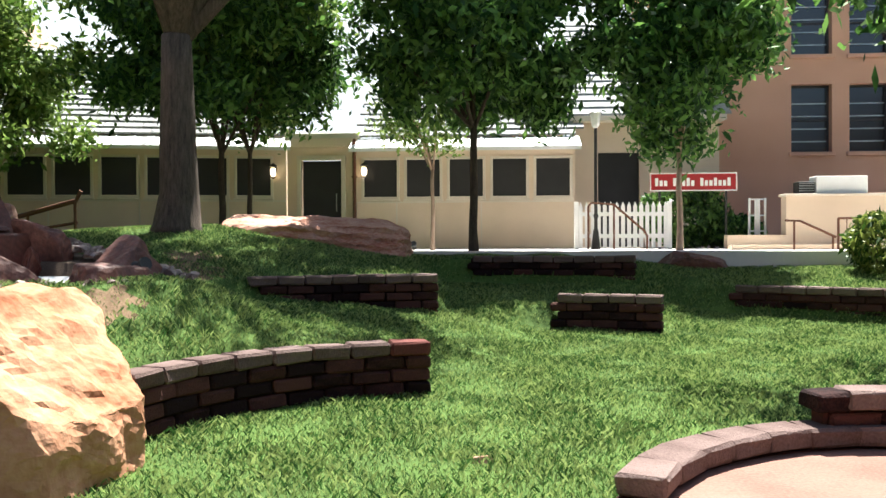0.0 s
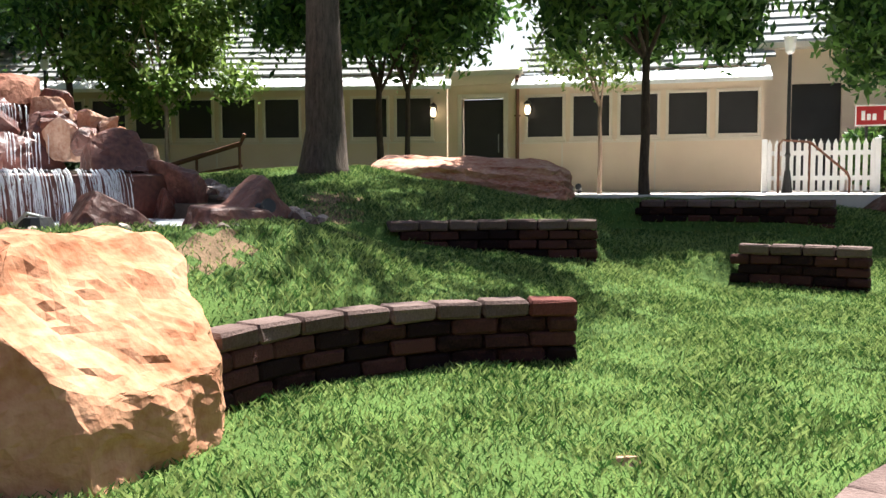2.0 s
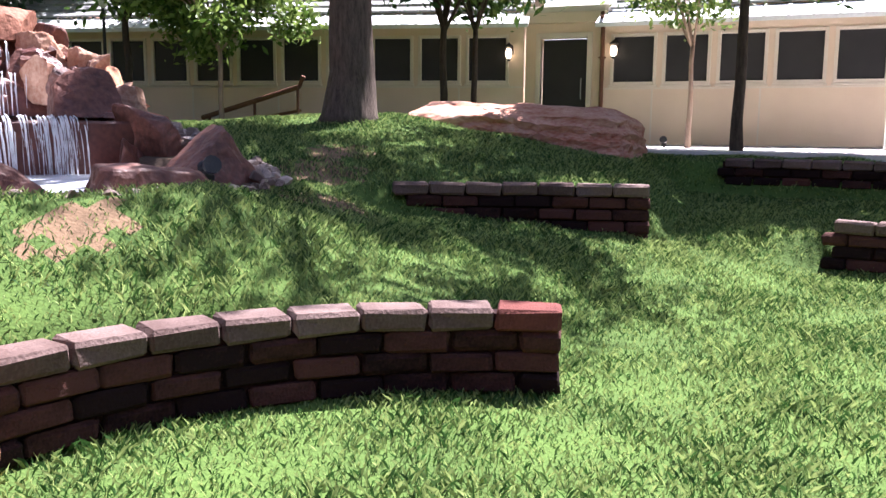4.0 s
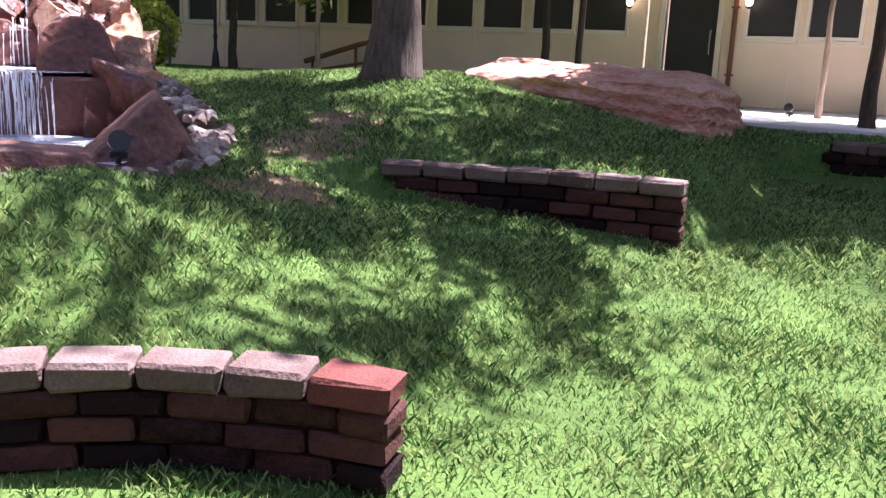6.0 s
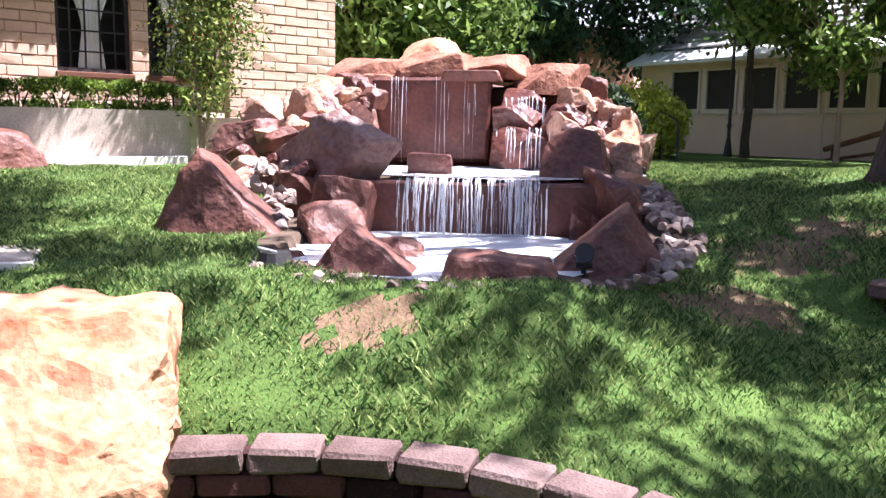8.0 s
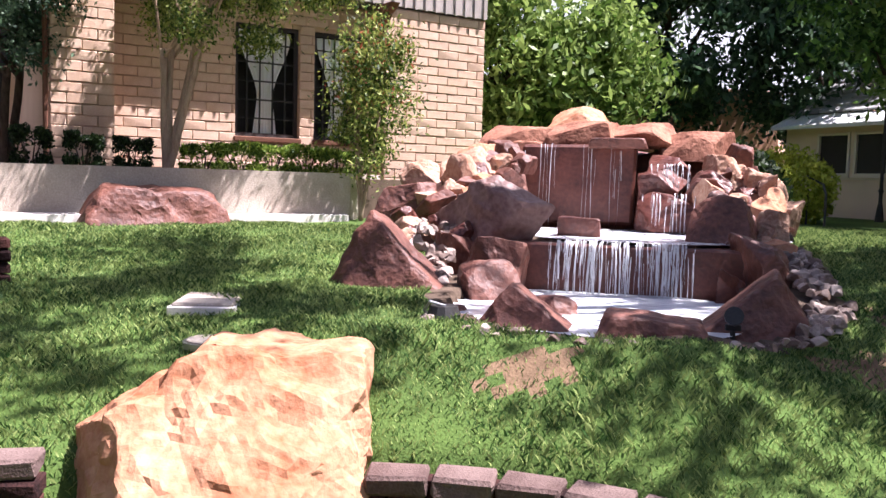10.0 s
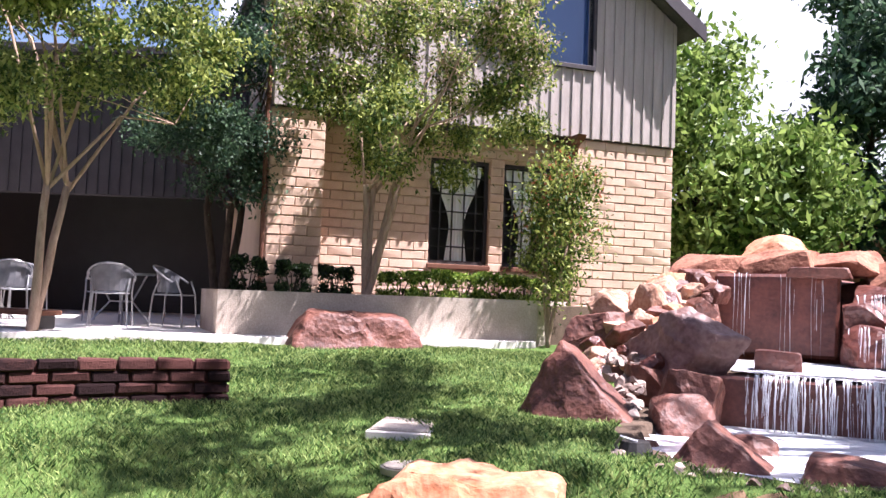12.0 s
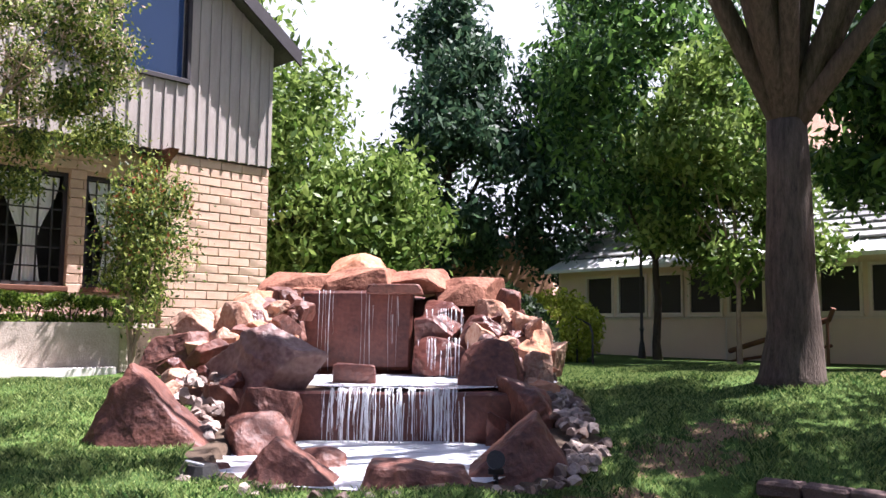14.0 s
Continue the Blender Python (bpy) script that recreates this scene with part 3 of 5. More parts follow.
# ---- house ----
HD = math.degrees(math.atan2(6.59, -2.31))
HM = pose(-10.43, -1.14, 1.2, 0, 0, HD) @ Matrix.Diagonal((1, 1, 1, 1))
house = thing("brick_house", HM, "two-storey house of tan slump block below grey board siding", "house")
# local axes: x along the front, +y into the house, z from the terrace
HS, RX = 7.0, (0.82, 5.05)
SB = 3.38                                # underside of the siding
WIN = [(2.68, 1.18, 3.73, 2.92), (3.99, 1.18, 4.95, 2.92)]
part("pier_core", boxed(0, 0.02, 0, RX[0], 0.5, SB), M_MORTAR, house)
part("pier_core", boxed(RX[1], 0.02, 0, HS, 0.5, SB), M_MORTAR, house)
mid = wall_cells(RX[1] - RX[0], SB, 0.2, [(a - RX[0], b, c - RX[0], d) for a, b, c, d in WIN])
part("recess_wall", mid, M_MORTAR, house, m=pose(RX[0], 0.47, 0))
part("side_wall", boxed(-0.02, 0.5, 0, 0.28, 9, SB), M_STUCCO, house)
part("far_side_wall", boxed(HS - 0.25, 0.5, 0, HS, 9, SB), M_STUCCO, house)
part("ceiling_over_recess", boxed(0, 0.0, SB, HS, 9, SB + 0.12), M_FASCIA, house)
EZ, RZ = 5.55, 8.05                       # eave and ridge
UP = [(2.95, 4.62), (5.3, 4.62), (5.3, 6.55), (4.15, 5.62), (2.95, 6.55)]


def gable_wall():
    """The sided gable with the upper window cut out of it."""
    bm = bmesh.new()
    t = 0.18
    top = lambda s: EZ + (RZ - EZ) * (1 - abs(s - HS / 2) / (HS / 2))
    xs = [0, 2.95, HS / 2, 4.15, 5.3, HS]
    def quad(a, za0, za1, b, zb0, zb1):
        c = [(a, 0, za0), (b, 0, zb0), (b, 0, zb1), (a, 0, za1)]
        fv = [bm.verts.new((x, -0.06, z)) for x, _, z in c]
        bv = [bm.verts.new((x, t, z)) for x, _, z in c]
        bm.faces.new(fv)
        bm.faces.new(bv[::-1])
        for i in range(4):
            bm.faces.new((fv[i], bv[i], bv[(i + 1) % 4], fv[(i + 1) % 4]))
    up = lambda s: 5.62 + (6.55 - 5.62) * abs(s - 4.15) / 1.175
    for a, b in zip(xs, xs[1:]):
        if 2.95 <= a < 5.3:
            quad(a, SB + 0.02, 4.62, b, SB + 0.02, 4.62)
            quad(a, up(a), top(a), b, up(b), top(b))
        else:
            quad(a, SB + 0.02, top(a), b, SB + 0.02, top(b))
    return bm


part("siding", gable_wall(), M_SIDING, house, "weathered grey vertical board siding")
topz = lambda s: EZ + (RZ - EZ) * (1 - abs(s - HS / 2) / (HS / 2))
for i in range(36):
    s = 0.02 + i * 0.197
    if 2.86 < s < 5.34:
        part("batten", boxed(s, -0.085, SB + 0.0, s + 0.035, -0.062, 4.55), M_SIDING, house)
        part("batten", boxed(s, -0.085, 6.62, s + 0.035, -0.062, topz(s) - 0.05), M_SIDING, house)
    else:
        part("batten", boxed(s, -0.085, SB + 0.0, s + 0.035, -0.062, topz(s) - 0.02), M_SIDING, house)
up = bmesh.new()
for q in ((2.88, 4.54, 5.37, 4.62), (2.88, 4.62, 2.95, 6.6), (5.30, 4.62, 5.37, 6.6), (4.08, 4.62, 4.20, 5.7)):
    box(up, q[0], -0.12, q[1], q[2], 0.03, q[3], 0.008)
upper = part("upper_window", up, M_FASCIA, house, "large gable window with painted blue sky reflection and a forked mullion")
for side in (-1, 1):
    s0, s1 = (2.95, 4.08) if side < 0 else (4.20, 5.30)
    hi0, hi1 = (6.5, 5.64) if side < 0 else (5.64, 6.5)
    pv = [(s0, 0.06, 4.62), (s1, 0.06, 4.62), (s1, 0.06, hi1), (s0, 0.06, hi0), (s0, 0.08, 4.62), (s1, 0.08, 4.62), (s1, 0.08, hi1), (s0, 0.08, hi0)]
    part("pane", mesh_of("pane", pv, [(0, 1, 2, 3), (7, 6, 5, 4), (0, 4, 5, 1), (1, 5, 6, 2), (2, 6, 7, 3), (3, 7, 4, 0)], M_GLASSSKY), None, upper)
for s in (-1, 1):                        # roof slopes, fascia boards
    a, b = (HS / 2, HS + 0.32) if s > 0 else (-0.32, HS / 2)
    rz = lambda q: RZ + 0.05 - (RZ - EZ) * abs(q - HS / 2) / (HS / 2)
    pv = [(a, -0.42, rz(a)), (b, -0.42, rz(b)), (b, 9.3, rz(b)), (a, 9.3, rz(a)), (a, -0.42, rz(a) + 0.14), (b, -0.42, rz(b) + 0.14), (b, 9.3, rz(b) + 0.14), (a, 9.3, rz(a) + 0.14)]
    part("roof", mesh_of("roof", pv, [(3, 2, 1, 0), (4, 5, 6, 7), (0, 1, 5, 4), (1, 2, 6, 5), (2, 3, 7, 6), (3, 0, 4, 7)], M_ROOFDARK), None, house)
    pv = [(a, -0.47, rz(a) - 0.16), (b, -0.47, rz(b) - 0.16), (b, -0.425, rz(b) - 0.16), (a, -0.425, rz(a) - 0.16), (a, -0.47, rz(a) + 0.11), (b, -0.47, rz(b) + 0.11), (b, -0.425, rz(b) + 0.11), (a, -0.425, rz(a) + 0.11)]
    part("fascia", mesh_of("fascia", pv, [(3, 2, 1, 0), (4, 5, 6, 7), (0, 1, 5, 4), (1, 2, 6, 5), (2, 3, 7, 6), (3, 0, 4, 7)], M_FASCIA), None, house)
for s in (0.0, HS - 0.1):
    part("upper_side", boxed(s, 0.18, SB + 0.12, s + 0.1, 9, EZ), M_SIDING, house)
cb = bmesh.new()
cv, cf = [], []
prof = [(0, 0), (0.0, -0.42), (0.08, -0.40), (0.16, -0.28), (0.26, -0.14), (0.42, -0.08), (0.5, 0)]
nprof = len(prof)
cv = [(RX[1] - 0.14, 0.1 - a, SB + b) for a, b in prof] + [(RX[1] + 0.02, 0.1 - a, SB + b) for a, b in prof]
cf = [tuple(range(nprof)), tuple(range(nprof, 2 * nprof))[::-1]] + [(i, i + nprof, (i + 1) % nprof + nprof, (i + 1) % nprof) for i in range(nprof)]
part("corbel", mesh_of("corbel", cv, cf, M_BROWN), None, house, "curved brown timber corbel")
part("corner_pipe", tube(bmesh.new(), [(-0.06, -0.03, 0.5), (-0.06, -0.03, SB), (-0.06, -0.1, SB + 0.1), (-0.06, -0.1, EZ)], [0.035] * 4), M_BROWN, house)
for a, b, c, d in WIN:
    bm = bmesh.new()
    y0, y1 = 0.52, 0.57
    for q in ((a, b, a + 0.06, d), (c - 0.06, b, c, d), (a + 0.06, d - 0.06, c - 0.06, d), (a + 0.06, b, c - 0.06, b + 0.06)):
        box(bm, q[0], y0, q[1], q[2], y1, q[3])
    w = part("window", bm, M_FASCIA, house)
    for i in range(1, 5):
        x = a + (c - a) * i / 5
        part("muntin", boxed(x - 0.012, y0 + 0.005, b + 0.06, x + 0.012, y0 + 0.025, d - 0.06), M_DARK, w)
    for i in range(1, 6):
        z = b + (d - b) * i / 6
        part("muntin", boxed(a + 0.06, y0 + 0.007, z - 0.012, c - 0.06, y0 + 0.022, z + 0.012), M_DARK, w)
    # near-black panel painted as the shade of the room inside
    part("room_shade_panel", boxed(a - 0.1, 0.95, b - 0.1, c + 0.1, 1.0, d + 0.1), M_SCREENSHADE, w)
    rows, cols, cv, cf = 16, 24, [], []     # white sheer curtain, gathered low down
    for i in range(rows + 1):
        t = i / rows
        z = d - 0.08 - t * (d - b - 0.12)
        gather = 0.95 - 0.66 * math.sin(min(t / 0.66, 1) * math.pi / 2) ** 2 + 0.16 * max(0, (t - 0.66) / 0.34)
        for j in range(cols + 1):
            k = 2 * j / cols - 1
            cv.append(((a + c) / 2 + (c - a) / 2 * 0.88 * gather * k, 0.60 + 0.02 * math.sin(k * 20), z))
    for i in range(rows):
        for j in range(cols):
            o = i * (cols + 1) + j
            cf.append((o, o + 1, o + cols + 2, o + cols + 1))
    part("curtain", mesh_of("curtain", cv, cf, M_CURTAIN, True), None, w, "white gathered sheer curtain")
    part("sill", boxed(a - 0.03, 0.40, b - 0.08, c + 0.03, 0.6, b - 0.004, 0.01), M_BROWN, w)

# side porch wing of the house, its deep shade put into dark colours
porch = thing("porch_wing", pose(-13.2, -9.5, 1.2, 0, 0, 90), "porch wing with siding and opening coloured dark for shade", "building")
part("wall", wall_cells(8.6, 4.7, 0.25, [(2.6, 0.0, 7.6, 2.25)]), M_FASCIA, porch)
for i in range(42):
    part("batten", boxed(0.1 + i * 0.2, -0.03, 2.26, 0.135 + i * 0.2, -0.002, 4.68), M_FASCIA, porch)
# near-black wall that paints the shade inside the opening
part("inner_wall", boxed(0.0, 3.0, 0, 8.6, 3.2, 4.7), M_SCREENSHADE, porch)
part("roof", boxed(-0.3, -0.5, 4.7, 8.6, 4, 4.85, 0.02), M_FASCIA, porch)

# planter before the house
pl = [(-9.75, -1.95), (-8.43, -1.37), (-9.72, 2.75), (-11.3, 3.4), (-12.2, 4.2), (-10.4, -1.0)]
planter = thing("planter_wall", None, "weathered concrete raised planter wall with stains and a crack", "planter")
out = [(-9.85, -1.88), (-8.40, -1.28), (-9.62, 2.80), (-11.3, 3.45)]
inn = [(-9.75, -1.68), (-8.62, -1.13), (-9.86, 2.72), (-11.4, 3.3)]
v, f = [], []
for (ax, ay), (bx, by) in zip(out, inn):
    v += [(ax, ay, 1.0), (ax, ay, 1.83), (bx, by, 1.83), (bx, by, 1.0)]
for i in range(3):
    for k in range(4):
        f.append((i * 4 + k, i * 4 + (k + 1) % 4, i * 4 + 4 + (k + 1) % 4, i * 4 + 4 + k))
f += [(3, 2, 1, 0), (12, 13, 14, 15)]
part("wall", mesh_of("planter_wall", v, f, M_PLANTER), None, planter)
v, f = prism([(-9.75, -1.76), (-8.54, -1.16), (-9.78, 2.72), (-12.3, 5.0), (-10.6, -1.0)], 1.0, 1.76)
tagged(new("planting_bed", mesh_of("planting_bed", v, f, M_SOILBED)), "dark soil of the raised planting bed", "soil", kind="structure")


# ---- block walls ----
def tumbled_block(length, depth, height, seed):
    rng = random.Random(seed)
    bm = boxed(-length / 2, 0, 0, length / 2, depth, height, 0.016)
    for q in bm.verts:
        q.co += Vector((rng.uniform(-1, 1), rng.uniform(-1, 1), rng.uniform(-1, 1))) * 0.007
    return mesh_bm("block", bm, M_BLOCKSHADE)


BL, BH, BD = 0.30, 0.098, 0.20
BLOCKS = [tumbled_block(BL - 0.012, BD, BH - 0.008, k) for k in range(5)]
HALF = [tumbled_block(BL * 0.62, BD, BH - 0.008, k + 9) for k in range(3)]
CAPS = [tumbled_block(BL - 0.006, BD + 0.015, BH, k + 20) for k in range(4)]
REDS = [tumbled_block(BL - 0.006, BD + 0.01, BH, k + 30) for k in range(2)]
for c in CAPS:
    c.materials[0] = M_CAPSUN
for c in REDS:
    c.materials[0] = M_REDBLOCK


def block_wall(cx, cy, r, a0, a1, base, courses, label, inward=False, caps=True, red=False):
    """A curved dry-laid wall of tumbled blocks. The face looks to the centre of its arc, or away from it."""
    rng = random.Random(int(r * 100 + a0))
    t = thing("block_wall", pose(cx, cy, 0), label, "garden wall", "curved block seat walls")
    v, f, n = [], [], 24
    side = -1 if inward else 1
    trim = math.degrees(0.06 / r)
    for k in range(n + 1):
        q = radians(a0 + trim + (a1 - a0 - 2 * trim) * k / n)
        for rr, z in ((r + side * 0.05, base - 0.05), (r + side * 0.05, base + courses * BH - 0.03), (r + side * 0.15, base + courses * BH - 0.03), (r + side * 0.15, base - 0.05)):
            v.append((rr * math.cos(q), rr * math.sin(q), z))
    for k in range(n):
        f += [(k * 4 + e, k * 4 + (e + 1) % 4, k * 4 + 4 + (e + 1) % 4, k * 4 + 4 + e) for e in range(4)]
    f += [(3, 2, 1, 0), (n * 4, n * 4 + 1, n * 4 + 2, n * 4 + 3)]
    part("core", mesh_of("core", v, f, M_BLOCKSHADE), None, t, "dark rubble fill between the blocks")
    for i in range(courses):
        cap = caps and i == courses - 1
        stepa = math.degrees(BL / r)
        a = a0 + (stepa / 2 if i % 2 else 0)
        if i % 2:
            me = rng.choice(HALF)
            place_block(t, me, r, a0 + stepa * 0.31 - stepa * 0.0, base + i * BH, rng, inward, "block")
            a = a0 + stepa * 0.65 + stepa / 2
        else:
            a = a0 + stepa / 2
        while a < a1 - stepa * 0.2:
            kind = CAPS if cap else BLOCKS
            if red and a < a0 + stepa and i >= courses - 2:      # redder blocks in the top two courses at the free end
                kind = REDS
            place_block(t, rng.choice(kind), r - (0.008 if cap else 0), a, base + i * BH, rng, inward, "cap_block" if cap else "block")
            a += stepa
        if a1 - a + stepa / 2 > stepa * 0.3:
            place_block(t, rng.choice(HALF), r, a - stepa * 0.19, base + i * BH, rng, inward, "block")
    return t


def place_block(t, me, r, a, z, rng, inward, name):
    q = radians(a)
    rr = r + rng.uniform(-0.008, 0.008)
    m = pose(rr * math.cos(q), rr * math.sin(q), z, 0, 0, a - 90 + rng.uniform(-1, 1))
    if inward:
        m = m @ pose(0, 0, 0, 0, 0, 180)
    part(name, me, None, t, "", m)


block_wall(0.166, 1.65, 2.04, 103.0, 170, -0.085, 5, "curved low wall of dark red tumbled blocks beside the boulder", red=True)
block_wall(0.27, 0.35, 2.5, 176, 200, -0.07, 5, "short wall of dark red tumbled blocks behind the boulder")
block_wall(0.35, 1.6, 5.42, 98.6, 120.3, 0.28, 5, "short curved wall of tumbled red blocks on the slope")
block_wall(0, 1.3, 6.2, 70.5, 81.7, 0.02, 5, "short curved wall of tumbled red blocks in the grass")
block_wall(0, 1.3, 8.85, 75.5, 91.6, 0.42, 5, "long wall of dark red blocks holding up the paved court")
block_wall(0, 1.3, 8.5, 38, 66.5, 0.03, 5, "curved wall of tumbled red blocks at the lawn's edge")
block_wall(0, 1.3, 5.45, 197.3, 226, 0.75, 5, "curved wall of weathered brown blocks before the patio", caps=False)
block_wall(2.2, 0.3, 1.62, 45, 162, -0.08, 3, "round stage wall of reddish tumbled blocks", inward=True)
block_wall(2.2, 0.3, 1.64, 40, 106, 0.19, 2, "raised part of the stage wall in reddish blocks", inward=True)


# ---- rocks ----
def rock_mesh(name, w, d, h, seed, mat, cuts=5, rough=0.05, detail=4, peak=0.0, planes=None, jitter=0.24, strata=0.0):
    """An angular rock: a block of skewed planes with its corners broken off, then weathered. It stands on z = 0."""
    rng = np.random.default_rng(seed)
    bm = bmesh.new()
    bmesh.ops.create_cube(bm, size=4)
    if planes is None:
        nrm = np.array([(1, 0, peak), (-1, 0, peak), (0, 1, peak), (0, -1, peak), (0, 0, 1), (0, 0, -1)], float)
        nrm[:5] += rng.normal(size=(5, 3)) * jitter
        dist = np.concatenate([rng.uniform(0.8, 1.05, 4), [1.0 + peak, 0.9]])
        corner = rng.choice([-1.0, 1.0], (cuts, 3)) * rng.uniform(0.4, 1.0, (cuts, 3))
        corner[:, 2] = np.abs(corner[:, 2])
        nrm = np.concatenate([nrm, corner])
        dist = np.concatenate([dist, np.linalg.norm(corner, axis=1) * rng.uniform(0.78, 1.05, cuts)])
    else:
        nrm, dist = np.array([q[:3] for q in planes], float), np.array([q[3] for q in planes], float)
    for (a, c, e), dd in zip(nrm, dist):
        n_ = Vector((a, c, e))
        ln = n_.length
        bmesh.ops.bisect_plane(bm, geom=bm.verts[:] + bm.edges[:] + bm.faces[:], plane_co=n_ * (dd / ln / ln), plane_no=n_, clear_outer=True)
        rim = [q for q in bm.edges if q.is_boundary]
        if rim:
            bmesh.ops.holes_fill(bm, edges=rim)
    bmesh.ops.dissolve_limit(bm, angle_limit=0.02, verts=bm.verts[:], edges=bm.edges[:])
    co = np.array([q.co[:] for q in bm.verts])
    lo, hi = co.min(0), co.max(0)
    for q in bm.verts:
        q.co = Vector((np.array(q.co) - (lo + hi) / 2) / (hi - lo) * np.array((w, d, h))) + Vector((0, 0, h / 2))
    big = max(w, d, h)
    bmesh.ops.bevel(bm, geom=bm.edges[:], offset=0.015 * big, segments=1, affect="EDGES", clamp_overlap=True)
    bmesh.ops.triangulate(bm, faces=bm.faces[:])
    for _ in range(detail):
        long = [q for q in bm.edges if q.calc_length() > big * (0.10 if detail < 5 else 0.045)]
        if not long:
            break
        bmesh.ops.subdivide_edges(bm, edges=long, cuts=1)
        bmesh.ops.triangulate(bm, faces=[q for q in bm.faces if len(q.verts) > 3])
    for _ in range(2):
        bmesh.ops.smooth_vert(bm, verts=bm.verts[:], factor=0.5, use_axis_x=True, use_axis_y=True, use_axis_z=True)
    mid_ = Vector((0, 0, h / 2))
    for q in bm.verts:
        p = q.co.copy()
        s = noise.fractal(p * (2.4 / big) + Vector((seed * 3.1, 0, 0)), 0.8, 2.3, 5)
        t = abs(noise.noise(p * (6.0 / big) + Vector((0, seed * 1.7, 0))))
        q.co = p + (p - mid_).normalized() * (s * rough - t * rough * 1.1) * big * 0.75
        if strata:                           # worn bedding planes stand out as ledges
            bed = p.z + 0.10 * noise.noise(p * 1.1) + 0.12 * p.x
            ledge = math.sin(bed * 42 + 2.0 * noise.noise(p * 2.3)) * strata
            q.co += Vector((p.x, p.y * 1.6, 0)).normalized() * ledge + Vector((0, 0, 0.6 * strata * noise.noise(p * 5.0)))
    return mesh_bm(name, bm, mat, False)


def rock(name, x, y, z, w, d, h, yaw, seed, mat, label, tilt=(0, 0), **kw):
    me = rock_mesh(name, w, d, h, seed, mat, **kw)
    ob = new(name, me)
    ob.matrix_basis = pose(x, y, z, tilt[0], tilt[1], yaw)
    return tagged(ob, label, "rock")


FALLYAW = math.degrees(math.atan2(AY[1], AY[0]))


def fall_rock(u, w, z, W, D, H, seed, mat, label, turn=0, tilt=(0, 0), **kw):
    x, y, zz = falls(u, w + D * 0.35, z - 0.08)
    return rock("rock", x, y, zz, W * 1.08, D, H + 0.1, FALLYAW + turn, seed, mat, label, tilt, **kw)


RED, WET, PALE, ORA = M_ROCKRED, M_ROCKWET, M_ROCKPALE, M_ROCKORANGE
WEDGE = ((-1, 0, 0.45, 0.62), (0.72, 0.1, 0.70, 0.36), (0.1, -1, 0.45, 0.5), (0, 1, 0.2, 0.6), (0, 0, -1, 0.5), (0.55, -0.7, 0.5, 0.55), (-0.6, -0.7, 0.4, 0.62))
GABLE = ((-0.62, 0.1, 0.75, 0.45), (0.85, -0.1, 0.55, 0.5), (0.05, -1, 0.4, 0.5), (0, 1, 0.2, 0.6), (0, 0, -1, 0.5), (0.5, -0.7, 0.3, 0.65))
LOAF = ((-1, 0, 0.3, 0.95), (1, 0, 0.35, 0.95), (0, -1, 0.25, 0.5), (0, 1, 0.2, 0.5), (0.06, -0.1, 1, 0.42), (0, 0, -1, 0.5), (-0.7, -0.5, 0.6, 0.9), (0.7, -0.3, 0.8, 0.85))
BUFF = ((0, 0, -1, 0.55), (-0.06, 0.02, 1, 0.44), (0.63, -0.06, 0.77, 0.33), (1, -0.1, 0.05, 0.72), (0.75, 0.66, 0.1, 0.76), (0, 1, -0.05, 0.72), (-1, 0, 0.2, 0.75), (0.45, -0.89, 0.1, 0.72), (-0.1, -0.5, 0.85, 0.47), (-0.8, -0.6, 0.2, 0.85), (0.75, -0.6, 0.3, 0.72), (-0.6, 0.3, 0.75, 0.66))
SLAB = ((0, 0, -1, 0.5), (0.03, -0.16, 1, 0.30), (0.36, -0.05, 0.93, 0.62), (0.78, -0.1, 0.62, 1.08), (1, 0, 0.15, 1.35), (-1, -0.1, -0.25, 1.38), (-0.55, -0.2, 0.8, 1.02), (0.05, -1, 0.42, 0.62), (0, 1, 0.3, 0.7), (0.5, -0.8, 0.3, 1.1), (-0.6, -0.75, 0.1, 1.2))
rock("boulder", -2.34, 1.27, -0.05, 1.42, 1.60, 0.98, -6, 5, M_BOULDER, "large buff sandstone boulder standing in the lawn", rough=0.068, detail=6, planes=BUFF)
rock("flat_boulder", -2.50, 9.85, 0.66, 2.95, 1.55, 0.93, 2, 17, M_SLAB, "long flat layered red sandstone slab boulder on the mound", rough=0.035, detail=6, planes=SLAB, strata=0.035)
rock("boulder", -8.40, 0.42, 1.13, 1.72, 0.7, 0.52, HD, 23, M_ROCKRED, "low dark red boulder before the planter wall", rough=0.05, detail=6, planes=LOAF)
rock("stone", 0.12, 1.76, -0.02, 0.13, 0.09, 0.06, 20, 31, M_ROCKPALE, "small pale stone lying in the grass", rough=0.05, detail=3)
rock("stone", -1.95, 1.0, 0.0, 0.05, 0.05, 0.04, 0, 32, M_WHITE, "tiny white pebble in the grass", rough=0.03, detail=2)
fall_rock(-1.90, 5.9, 0.68, 1.38, 0.85, 0.84, 41, RED, "tall wedge of red rock at the pond's edge", -8, planes=WEDGE, detail=5, rough=0.045)
fall_rock(-1.30, 5.35, 0.74, 0.30, 0.30, 0.14, 42, RED, "small red rock by the pond")
fall_rock(-1.58, 7.2, 1.16, 1.08, 0.7, 0.72, 43, M_ROCKGREY, "big tilted grey-red slab rock beside the upper pool", 14, (24, 16), jitter=0.3, detail=5)
fall_rock(-2.49, 8.0, 1.38, 0.70, 0.6, 0.36, 44, RED, "red rock on the near bank of the falls", 10)
fall_rock(-2.10, 8.9, 1.75, 0.62, 0.5, 0.46, 45, PALE, "pale sunlit rock above the bank", 25, (0, 15))
fall_rock(-2.51, 8.7, 1.62, 0.55, 0.5, 0.38, 46, PALE, "pale sunlit rock on the bank")
